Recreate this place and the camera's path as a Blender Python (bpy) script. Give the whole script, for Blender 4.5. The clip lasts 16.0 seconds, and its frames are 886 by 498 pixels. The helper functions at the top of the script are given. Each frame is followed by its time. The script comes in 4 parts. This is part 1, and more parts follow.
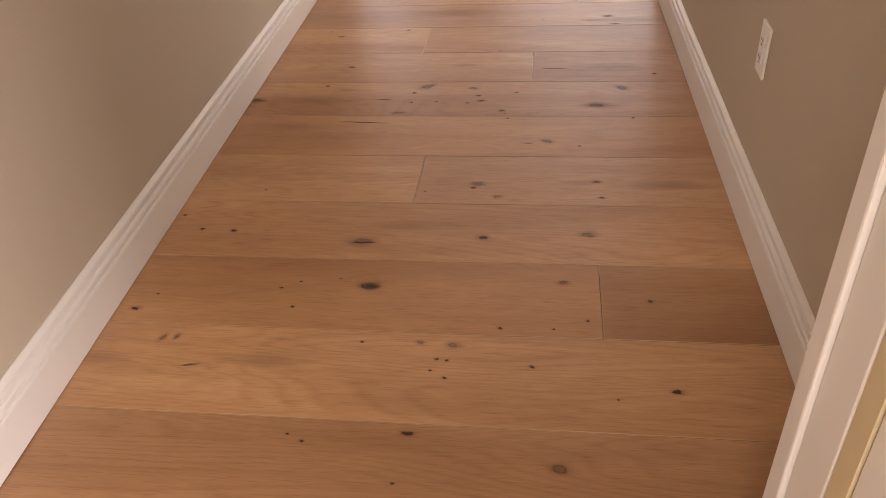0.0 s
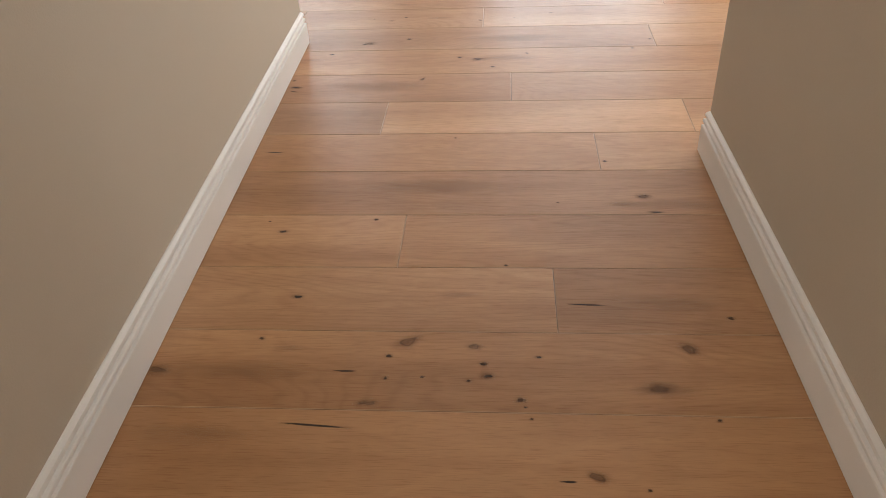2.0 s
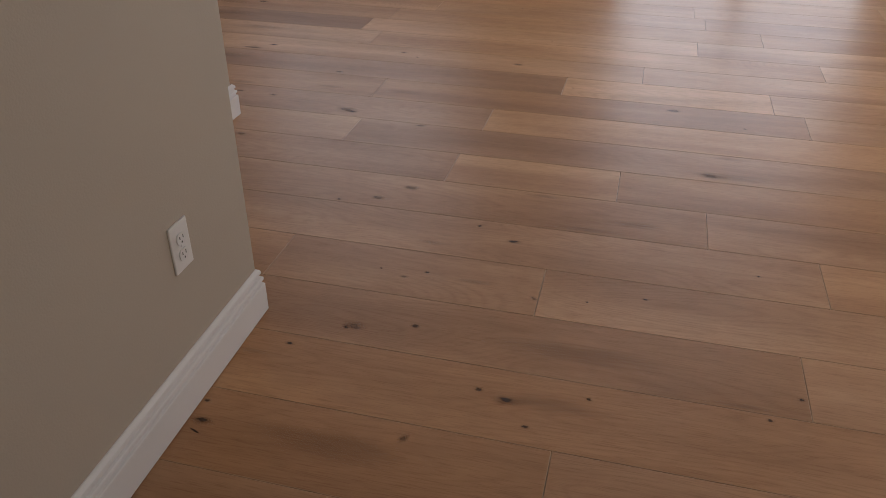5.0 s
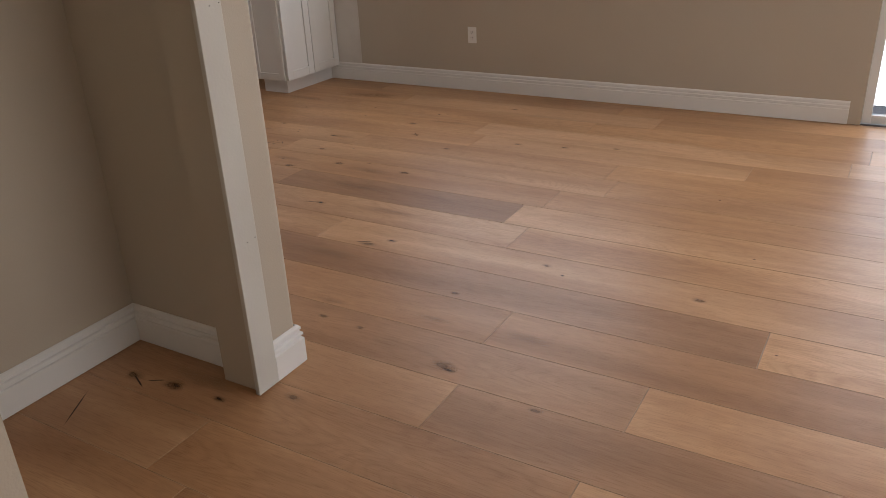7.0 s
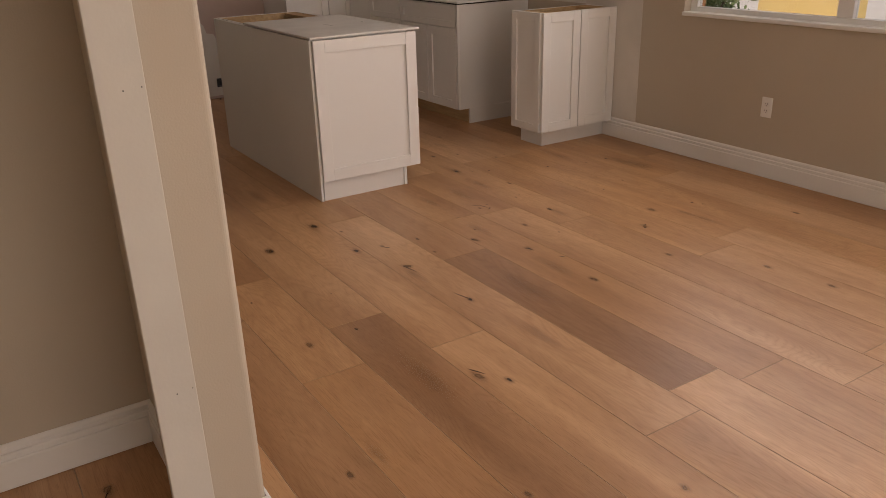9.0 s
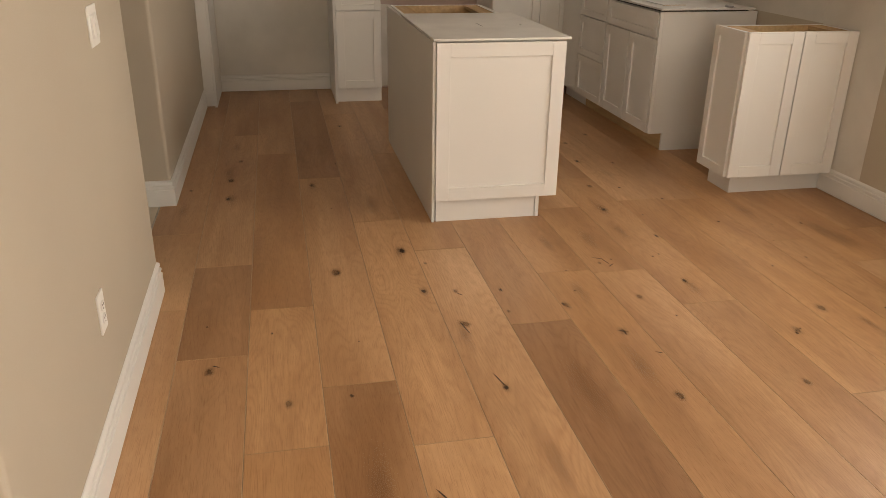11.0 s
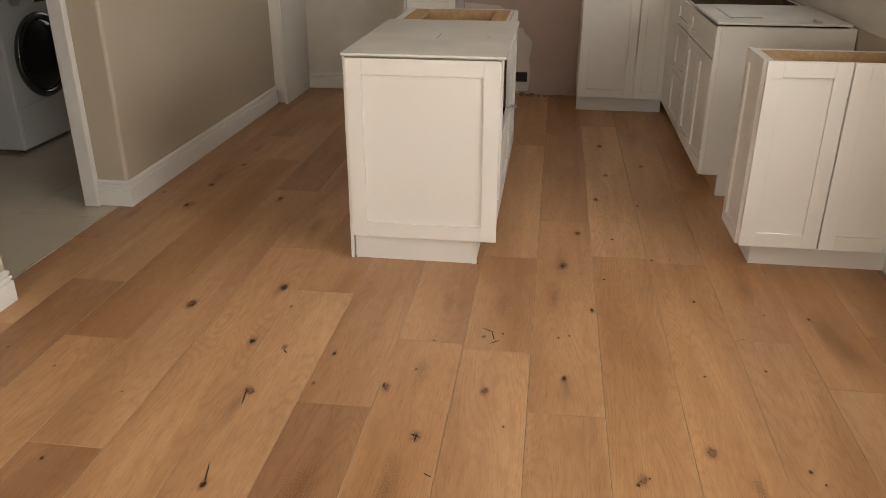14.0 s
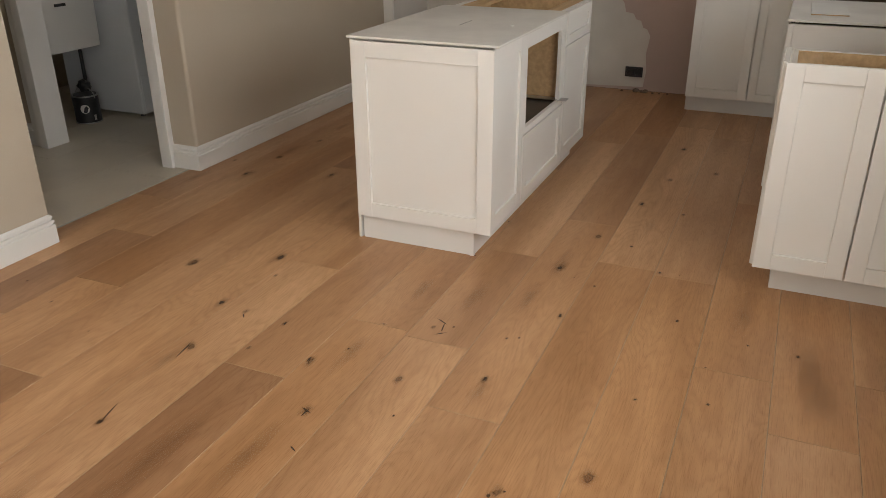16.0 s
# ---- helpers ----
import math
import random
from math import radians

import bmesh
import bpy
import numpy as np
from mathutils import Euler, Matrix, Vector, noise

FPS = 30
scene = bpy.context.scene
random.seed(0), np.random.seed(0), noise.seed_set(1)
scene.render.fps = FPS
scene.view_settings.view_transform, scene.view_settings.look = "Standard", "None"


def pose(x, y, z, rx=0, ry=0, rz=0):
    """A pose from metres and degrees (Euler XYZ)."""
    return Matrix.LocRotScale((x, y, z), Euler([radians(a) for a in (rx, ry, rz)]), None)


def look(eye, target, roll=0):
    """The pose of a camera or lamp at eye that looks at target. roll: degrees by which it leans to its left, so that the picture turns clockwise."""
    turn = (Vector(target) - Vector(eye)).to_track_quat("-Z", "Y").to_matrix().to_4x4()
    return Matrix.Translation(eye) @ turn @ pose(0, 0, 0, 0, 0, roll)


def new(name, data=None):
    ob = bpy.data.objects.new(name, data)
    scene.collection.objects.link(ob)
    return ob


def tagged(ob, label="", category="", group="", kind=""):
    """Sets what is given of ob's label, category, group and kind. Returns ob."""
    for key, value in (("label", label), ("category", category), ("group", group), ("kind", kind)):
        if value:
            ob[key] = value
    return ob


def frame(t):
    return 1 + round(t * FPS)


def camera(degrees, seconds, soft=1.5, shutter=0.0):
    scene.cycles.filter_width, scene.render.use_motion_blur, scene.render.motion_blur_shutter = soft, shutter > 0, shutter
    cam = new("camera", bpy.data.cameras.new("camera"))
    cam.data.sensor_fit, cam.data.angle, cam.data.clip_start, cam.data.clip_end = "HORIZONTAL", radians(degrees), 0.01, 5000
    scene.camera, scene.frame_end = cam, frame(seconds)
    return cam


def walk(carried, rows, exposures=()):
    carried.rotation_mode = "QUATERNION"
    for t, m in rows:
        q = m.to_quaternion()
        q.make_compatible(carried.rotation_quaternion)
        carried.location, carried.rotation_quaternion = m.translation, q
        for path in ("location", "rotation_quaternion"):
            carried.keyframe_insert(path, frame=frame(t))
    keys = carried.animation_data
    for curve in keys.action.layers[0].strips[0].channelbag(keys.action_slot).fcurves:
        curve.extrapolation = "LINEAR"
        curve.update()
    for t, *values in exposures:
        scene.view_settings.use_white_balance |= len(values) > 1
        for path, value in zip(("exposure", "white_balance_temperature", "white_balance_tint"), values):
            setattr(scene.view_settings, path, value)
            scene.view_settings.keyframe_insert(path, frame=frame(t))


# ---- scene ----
cam = camera(58.7, 16.0, soft=0.8)
PATH = [
    (0, (0.125, 0.377, 1.11), (-0.127, 1.964, -0.081), -4.1),
    (0.5, (0.05, 0.608, 1.092), (-0.179, 2.202, -0.094), -3.7),
    (1, (-0.015, 0.906, 1.107), (-0.226, 2.507, -0.074), -4.0),
    (1.5, (-0.012, 1.229, 1.162), (-0.196, 2.835, -0.016), -3.4),
    (2, (-0.048, 1.431, 1.211), (-0.2, 3.045, 0.04), -3.0),
    (2.5, (-0.02, 1.602, 1.216), (-0.111, 3.215, 0.038), -1.9),
    (3, (0.079, 1.73, 1.237), (-0.004, 3.345, 0.06), -1.6),
    (3.5, (0.065, 1.897, 1.232), (-0.022, 3.513, 0.057), -2.0),
    (4, (0.026, 2.231, 1.257), (-0.084, 3.846, 0.082), -2.7),
    (4.5, (0.078, 2.607, 1.295), (-0.169, 4.254, 0.188), 0.8),
    (5, (0.056, 2.962, 1.309), (-0.367, 4.604, 0.25), 0.2),
    (5.2, (0.048, 3.111, 1.332), (-0.39, 4.777, 0.316), -0.0),
    (7.3, (-0.044, 4.35, 1.407), (-1.132, 5.823, 0.601), -1.8),
    (7.5, (-0.007, 4.481, 1.413), (-1.197, 5.878, 0.616), -1.1),
    (8, (0.013, 4.787, 1.415), (-1.334, 6.038, 0.626), -2.1),
    (8.5, (-0.065, 5.088, 1.425), (-1.461, 6.296, 0.657), -1.2),
    (9, (-0.037, 5.357, 1.417), (-1.603, 6.347, 0.662), -1.6),
    (9.2, (-0.016, 5.478, 1.419), (-1.655, 6.344, 0.668), -1.7),
    (11.3, (-0.402, 6.476, 1.429), (-2.207, 6.826, 0.642), 0.5),
    (11.5, (-0.45, 6.565, 1.426), (-2.257, 6.895, 0.636), 0.1),
    (12, (-0.587, 6.78, 1.454), (-2.409, 7.006, 0.661), -0.7),
    (12.5, (-0.611, 7.094, 1.456), (-2.444, 7.035, 0.658), -2.5),
    (13, (-0.659, 7.354, 1.473), (-2.483, 7.195, 0.668), -1.5),
    (13.5, (-0.819, 7.588, 1.483), (-2.64, 7.4, 0.678), -0.7),
    (14, (-0.844, 7.887, 1.459), (-2.657, 7.639, 0.651), 0.1),
    (14.5, (-0.873, 8.155, 1.465), (-2.658, 7.802, 0.635), -0.6),
    (15, (-1.017, 8.313, 1.453), (-2.788, 7.883, 0.629), 1.1),
    (15.5, (-1.107, 8.544, 1.434), (-2.801, 7.879, 0.604), -1.0),
    (16, (-1.091, 8.725, 1.442), (-2.758, 7.995, 0.613), -0.3),
]
EXPOSURES = [(0.0, 0.33, 7700, 23), (0.5, 0.46, 7800, 22), (1.0, 0.45, 7900, 19), (1.5, 0.36, 8200, 12), (2.0, 0.36, 6700, 9), (2.5, 0.24, 6250, 8), (3.5, 0.0, 6600, 9), (4.0, -0.06, 7000, 10), (4.5, -0.42, 6700, 12), (5.0, -1.05, 6500, 15), (7.3, -0.52, 6450, 12), (8.0, -0.52, 7000, 16), (9.0, -0.48, 7900, 21), (11.3, 0.02, 8400, 12), (12.5, 0.03, 8300, 12), (13.5, 0.03, 8000, 12), (15.0, 0.06, 6700, 6), (16.0, 0.04, 7000, 8)]
walk(cam, [(t, look(eye, target, roll)) for t, eye, target, roll in PATH], EXPOSURES)

# ---- world and light ----
world = bpy.data.worlds.new("sky")
scene.world = world
world.use_nodes = True
wn = world.node_tree
bg = wn.nodes["Background"]
sky = wn.nodes.new("ShaderNodeTexSky")
sky.sky_type = "NISHITA"
sky.sun_disc = False
sky.sun_elevation, sky.sun_rotation = radians(50), radians(150)
wn.links.new(sky.outputs["Color"], bg.inputs["Color"])
bg.inputs["Strength"].default_value = 0.15

sun = new("sun", bpy.data.lights.new("sun", "SUN"))
sun.data.energy, sun.data.angle, sun.data.color = 5.0, radians(0.6), (1.0, 0.95, 0.87)
sun.matrix_world = look((0, 0, 0), (-0.35, 0.62, -0.8))


def opening_light(name, w, h, watts, eye, target, color=(1.0, 0.985, 0.96)):
    """Daylight from an area lamp in a wall opening, real or added."""
    lamp = bpy.data.lights.new(name, "AREA")
    lamp.shape, lamp.size, lamp.size_y, lamp.energy, lamp.color = "RECTANGLE", w, h, watts, color
    ob = new(name, lamp)
    ob.matrix_world = look(eye, target)
    return ob


opening_light("window_daylight", 1.9, 0.74, 33, (-2.48, 9.50, 1.69), (-2.48, 5, 1.39), (0.92, 0.95, 1.0))
opening_light("glass_door_daylight", 1.75, 1.95, 62, (0.70, 9.50, 1.06), (0.70, 5, 0.9), (0.86, 0.92, 1.0))
# added lamp in the unseen east wall, brightens alcove and stub wall
opening_light("east_window_daylight", 2.4, 1.2, 62, (3.12, 6.15, 1.5), (0, 6.0, 1.0))
# added lamp over the sink, lifts the far kitchen; its window is unseen
opening_light("sink_window_daylight", 1.15, 0.8, 7, (-5.47, 9.50, 1.60), (-5.47, 5, 1.0), (0.96, 0.97, 1.0))
opening_light("side_room_daylight", 1.4, 1.3, 100, (3.12, -0.6, 1.45), (0, 0.6, 1.0), (0.90, 0.93, 1.0))
# added lamp for the dark laundry, in an unseen opening
opening_light("laundry_daylight", 0.68, 0.95, 2.0, (-7.46, 5.085, 1.5), (-4.5, 4.9, 0.7))
# added fill for the hall from behind the start, source unseen
opening_light("entry_daylight", 1.0, 1.9, 30, (-0.15, -1.56, 1.05), (-0.15, 3, 0.9))

# ---- materials ----


def mat(name, rough=0.6, metal=0.0, color=(0.5, 0.5, 0.5), color2=None, scale=3.0, bump=0.0, bump_scale=150.0, stretch=(1, 1, 1), coat=0.0):
    """Procedural surface: two colours mixed by broad and fine noise, with fine relief."""
    m = bpy.data.materials.new(name)
    m.use_nodes = True
    nt = m.node_tree
    b = nt.nodes["Principled BSDF"]
    b.inputs["Roughness"].default_value, b.inputs["Metallic"].default_value = rough, metal
    b.inputs["Coat Weight"].default_value = coat
    color2 = color2 or tuple(c * 0.9 for c in color)
    geo = nt.nodes.new("ShaderNodeNewGeometry")
    mp = nt.nodes.new("ShaderNodeMapping")
    mp.inputs["Scale"].default_value = stretch
    nt.links.new(geo.outputs["Position"], mp.inputs["Vector"])
    n1 = nt.nodes.new("ShaderNodeTexNoise")
    n1.inputs["Scale"].default_value, n1.inputs["Detail"].default_value = scale, 6
    nt.links.new(mp.outputs["Vector"], n1.inputs["Vector"])
    ramp = nt.nodes.new("ShaderNodeValToRGB")
    ramp.color_ramp.elements[0].position, ramp.color_ramp.elements[1].position = 0.35, 0.65
    ramp.color_ramp.elements[0].color = (*color, 1)
    ramp.color_ramp.elements[1].color = (*color2, 1)
    nt.links.new(n1.outputs["Fac"], ramp.inputs["Fac"])
    nt.links.new(ramp.outputs["Color"], b.inputs["Base Color"])
    if bump:
        n2 = nt.nodes.new("ShaderNodeTexNoise")
        n2.inputs["Scale"].default_value, n2.inputs["Detail"].default_value = bump_scale, 3
        nt.links.new(mp.outputs["Vector"], n2.inputs["Vector"])
        bp = nt.nodes.new("ShaderNodeBump")
        bp.inputs["Strength"].default_value, bp.inputs["Distance"].default_value = bump, 0.002
        nt.links.new(n2.outputs["Fac"], bp.inputs["Height"])
        nt.links.new(bp.outputs["Normal"], b.inputs["Normal"])
    return m


def oak():
    """Oiled oak planks along x: tone by the object's colour, drawn-out grain, cathedral figure, pores and small knots."""
    m = bpy.data.materials.new("oak_plank")
    m.use_nodes = True
    nt = m.node_tree
    N, L = nt.nodes.new, nt.links.new
    b = nt.nodes["Principled BSDF"]
    info, geo = N("ShaderNodeObjectInfo"), N("ShaderNodeNewGeometry")
    off = N("ShaderNodeVectorMath")
    off.operation = "SCALE"
    one = N("ShaderNodeCombineXYZ")
    for i in range(3):
        L(info.outputs["Random"], one.inputs[i])
    L(one.outputs[0], off.inputs[0])
    off.inputs["Scale"].default_value = 47.0
    add = N("ShaderNodeVectorMath")
    L(geo.outputs["Position"], add.inputs[0])
    L(off.outputs[0], add.inputs[1])

    def noise_of(sx, sy, detail=5.0, dist=0.0, rough=0.55):
        mp, n = N("ShaderNodeMapping"), N("ShaderNodeTexNoise")
        mp.inputs["Scale"].default_value = (sx, sy, 1)
        L(add.outputs[0], mp.inputs["Vector"])
        L(mp.outputs[0], n.inputs["Vector"])
        n.inputs["Scale"].default_value, n.inputs["Detail"].default_value = 1, detail
        n.inputs["Distortion"].default_value, n.inputs["Roughness"].default_value = dist, rough
        return n.outputs["Fac"]

    def ramp_of(fac, p0, c0, p1, c1):
        r = N("ShaderNodeValToRGB")
        r.color_ramp.elements[0].position, r.color_ramp.elements[1].position = p0, p1
        r.color_ramp.elements[0].color, r.color_ramp.elements[1].color = (*c0, 1), (*c1, 1)
        L(fac, r.inputs["Fac"])
        return r.outputs["Color"]

    def mul(a, c, f=1.0):
        x = N("ShaderNodeMix")
        x.data_type, x.blend_type = "RGBA", "MULTIPLY"
        x.inputs["Factor"].default_value = f
        L(a, x.inputs["A"])
        L(c, x.inputs["B"])
        return x.outputs["Result"]

    broad = ramp_of(noise_of(0.7, 4.2, 2.0, 0.6, 0.45), 0.3, (0.76, 0.68, 0.60), 0.68, (1.10, 1.09, 1.08))
    streak = ramp_of(noise_of(1.1, 22.0, 6.0, 0.4, 0.6), 0.3, (0.90, 0.86, 0.81), 0.66, (1.04, 1.04, 1.04))
    pores = ramp_of(noise_of(16.0, 430.0, 3.0), 0.33, (0.82, 0.76, 0.70), 0.47, (1.0, 1.0, 1.0))
    mottle = ramp_of(noise_of(9.0, 26.0, 5.0, 1.2, 0.6), 0.3, (0.90, 0.87, 0.83), 0.7, (1.05, 1.05, 1.05))
    # cathedral figure: contour lines of a smooth, drawn-out field, thin and broken, on some boards more than on others
    field = noise_of(0.75, 5.2, 1.6, 0.3, 0.45)

    def math_of(op, x, y):
        n = N("ShaderNodeMath")
        n.operation = op
        for k, v in enumerate((x, y)):
            if isinstance(v, float):
                n.inputs[k].default_value = v
            else:
                L(v, n.inputs[k])
        return n.outputs[0]

    wave = math_of("SINE", math_of("MULTIPLY", field, 210.0), 0.0)
    sharp = math_of("POWER", math_of("ADD", math_of("MULTIPLY", wave, 0.5), 0.5), 3.0)
    show = math_of("MULTIPLY", math_of("FRACT", math_of("MULTIPLY", info.outputs["Random"], 7.31), 0.0), noise_of(2.2, 9.0, 2.0))
    figure = ramp_of(math_of("MULTIPLY", sharp, math_of("MINIMUM", math_of("MULTIPLY", show, 2.6), 1.0)), 0.0, (1.0, 1.0, 1.0), 1.0, (0.70, 0.60, 0.50))

    base = N("ShaderNodeRGB")
    base.outputs[0].default_value = (OAK[0], OAK[1], OAK[2], 1)
    c = mul(base.outputs[0], info.outputs["Color"])
    for layer, f in ((broad, 1.0), (streak, 0.7), (mottle, 0.8), (figure, 0.28), (pores, 1.0)):
        c = mul(c, layer, f)
    L(c, b.inputs["Base Color"])
    rr = N("ShaderNodeMapRange")
    L(noise_of(3.0, 30.0, 4.0), rr.inputs["Value"])
    rr.inputs["To Min"].default_value, rr.inputs["To Max"].default_value = 0.34, 0.47
    L(rr.outputs[0], b.inputs["Roughness"])
    b.inputs["IOR"].default_value = 1.56
    bp = N("ShaderNodeBump")
    bp.inputs["Strength"].default_value, bp.inputs["Distance"].default_value = 0.16, 0.001
    L(noise_of(14.0, 260.0, 4.0), bp.inputs["Height"])
    L(bp.outputs["Normal"], b.inputs["Normal"])
    return m


OAK = (0.550, 0.324, 0.172)
M_OAK = oak()
# paler oak that paints the lacquer highlight onto the plank bevels
M_EDGE = mat("plank_edge_glint", 0.4, 0, (0.56, 0.37, 0.22), (0.46, 0.30, 0.17), 6)
M_SUB = mat("subfloor", 0.9, 0, (0.10, 0.07, 0.045), (0.07, 0.05, 0.03), 8)
M_WALL = mat("greige_wall_paint", 0.72, 0, (0.50, 0.435, 0.345), (0.475, 0.412, 0.327), 1.3, 0.22, 220)
M_PRIMER = mat("white_primer", 0.7, 0, (0.68, 0.645, 0.59), (0.62, 0.59, 0.54), 4, 0.25, 180)
M_PRIMED = mat("primed_board", 0.65, 0, (0.60, 0.575, 0.515), (0.56, 0.535, 0.48), 5, 0.15, 120)
M_PINK = mat("raw_pink_drywall", 0.85, 0, (0.55, 0.425, 0.375), (0.50, 0.39, 0.35), 2.2, 0.2, 200)
M_TRIM = mat("white_trim_paint", 0.42, 0, (0.78, 0.765, 0.735), (0.74, 0.725, 0.695), 2.5, 0.08, 90)
M_CEIL = mat("ceiling_paint", 0.85, 0, (0.78, 0.77, 0.74), (0.75, 0.74, 0.71), 1.5, 0.3, 120)
M_CAB = mat("white_cabinet_paint", 0.38, 0, (0.80, 0.785, 0.755), (0.775, 0.76, 0.73), 1.5, 0.05, 120)
M_CABSIDE = mat("white_laminate_side", 0.5, 0, (0.76, 0.745, 0.72), (0.73, 0.715, 0.69), 1.8, 0.05, 120)
M_PLY = mat("plywood_edge", 0.6, 0, (0.60, 0.40, 0.21), (0.48, 0.31, 0.155), 5, 0.25, 120, (1, 9, 9))
M_BOARD = mat("dusty_white_board", 0.62, 0, (0.74, 0.72, 0.685), (0.66, 0.64, 0.61), 5, 0.15, 90)
M_TILE = mat("cream_floor_tile", 0.32, 0, (0.68, 0.60, 0.48), (0.60, 0.53, 0.43), 2.4, 0.1, 60)
M_GROUT = mat("grout", 0.9, 0, (0.50, 0.46, 0.40), (0.42, 0.39, 0.34), 20)
M_PLATE = mat("white_plastic_plate", 0.35, 0, (0.80, 0.785, 0.75), (0.78, 0.765, 0.73), 3)
M_SLOT = mat("dark_slot", 0.6, 0, (0.03, 0.028, 0.025), (0.02, 0.02, 0.02), 3)
M_BLACK = mat("black_plastic", 0.35, 0, (0.018, 0.018, 0.02), (0.03, 0.03, 0.032), 12)
M_ENAMEL = mat("white_enamel", 0.22, 0, (0.72, 0.73, 0.74), (0.70, 0.71, 0.72), 1, coat=0.3)
M_STEEL = mat("brushed_steel", 0.3, 1, (0.55, 0.55, 0.55), (0.48, 0.48, 0.48), 30, 0.1, 200, (1, 30, 1))
M_DGLASS = mat("dark_door_glass", 0.12, 0, (0.010, 0.010, 0.012), (0.014, 0.014, 0.016), 3)
M_DCHROME = mat("dark_chrome", 0.22, 1, (0.16, 0.16, 0.165), (0.13, 0.13, 0.135), 20)
M_RUST = mat("mortar_crumbs", 0.9, 0, (0.30, 0.22, 0.17), (0.20, 0.15, 0.12), 60, 0.5, 90)
M_PAPER = mat("paper_label", 0.7, 0, (0.72, 0.71, 0.68), (0.68, 0.67, 0.64), 8)
M_YELLOW = mat("yellow_stucco", 0.85, 0, (0.74, 0.55, 0.22), (0.68, 0.50, 0.20), 3, 0.5, 60)
M_CONCRETE = mat("patio_concrete", 0.9, 0, (0.68, 0.66, 0.62), (0.60, 0.58, 0.54), 1.5, 0.3, 60)
M_LEAF = mat("leaf_green", 0.5, 0, (0.10, 0.16, 0.05), (0.15, 0.21, 0.09), 6)
M_BARK = mat("bark", 0.9, 0, (0.10, 0.07, 0.05), (0.06, 0.045, 0.03), 20, 0.6, 40)
M_GROUND = mat("garden_ground", 0.95, 0, (0.26, 0.24, 0.19), (0.17, 0.17, 0.11), 1.2, 0.5, 20)
M_SEAL = mat("yellowed_seal", 0.5, 0, (0.62, 0.53, 0.34), (0.56, 0.47, 0.30), 6)
M_POST = mat("stained_post", 0.6, 0, (0.45, 0.20, 0.08), (0.36, 0.16, 0.065), 6, 0.2, 60, (8, 8, 1))


def knot_wood(name, core, soft, core_alpha, halo_alpha, dark, brown, ring=0.0):
    """The stain of a knot on a unit square: a ragged dark core that fades through a brown halo into the plank."""
    m = bpy.data.materials.new(name)
    m.use_nodes = True
    nt = m.node_tree
    N, L = nt.nodes.new, nt.links.new
    b = nt.nodes["Principled BSDF"]
    tc, info = N("ShaderNodeTexCoord"), N("ShaderNodeObjectInfo")

    def calc(op, x, y=0.0, z=0.0):
        n = N("ShaderNodeMath")
        n.operation, n.use_clamp = op, op == "MULTIPLY_ADD"
        for k, v in enumerate((x, y, z)):
            if isinstance(v, float):
                n.inputs[k].default_value = v
            else:
                L(v, n.inputs[k])
        return n.outputs[0]

    def wobble(scale, detail):
        n = N("ShaderNodeTexNoise")
        n.noise_dimensions = "4D"
        n.inputs["Scale"].default_value, n.inputs["Detail"].default_value = scale, detail
        L(tc.outputs["Object"], n.inputs["Vector"])
        L(calc("MULTIPLY", info.outputs["Random"], 60.0), n.inputs["W"])
        return n.outputs["Fac"]

    ln = N("ShaderNodeVectorMath")
    ln.operation = "LENGTH"
    L(tc.outputs["Object"], ln.inputs[0])
    edge = calc("ADD", ln.outputs["Value"], calc("MULTIPLY", calc("SUBTRACT", wobble(2.2, 5.0), 0.5), 1.0))
    inner = calc("MULTIPLY_ADD", edge, -1.0 / soft, core / soft + 0.5)
    if ring:
        inner = calc("MULTIPLY", inner, calc("MULTIPLY_ADD", edge, 1.0 / soft, 0.35 - ring / soft))
    rim = calc("MULTIPLY_ADD", ln.outputs["Value"], -1.6, 1.55)
    fade = calc("MULTIPLY_ADD", edge, -1.25, 1.0)
    halo = calc("MULTIPLY", calc("MULTIPLY", fade, rim), halo_alpha)
    inner = calc("MULTIPLY", calc("MULTIPLY", inner, rim), core_alpha)
    L(calc("MAXIMUM", inner, halo), b.inputs["Alpha"])
    mix = N("ShaderNodeMix")
    mix.data_type = "RGBA"
    L(inner, mix.inputs["Factor"])
    mix.inputs["A"].default_value, mix.inputs["B"].default_value = (*brown, 1), (*dark, 1)
    L(mix.outputs["Result"], b.inputs["Base Color"])
    b.inputs["Roughness"].default_value = 0.5
    return m


KNOT_KINDS = {
    "open": (knot_wood("open_knot", 0.27, 0.16, 0.94, 0.55, (0.026, 0.012, 0.006), (0.20, 0.08, 0.028)), "dark open knot in the oak"),
    "tight": (knot_wood("tight_knot", 0.30, 0.22, 0.75, 0.50, (0.060, 0.027, 0.012), (0.21, 0.085, 0.030), 0.10), "brown tight knot in the oak"),
    "stain": (knot_wood("grain_stain", 0.30, 0.7, 0.14, 0.24, (0.18, 0.08, 0.03), (0.22, 0.095, 0.036)), "soft brown stain in the oak grain"),
    "crack": (knot_wood("filled_crack", 0.60, 0.25, 0.92, 0.25, (0.020, 0.010, 0.006), (0.16, 0.07, 0.03)), "thin dark crack in the oak"),
    "pin": (knot_wood("pin_knot", 0.34, 0.30, 0.80, 0.35, (0.040, 0.019, 0.008), (0.21, 0.085, 0.030)), "small dark pin knot in the oak"),
}


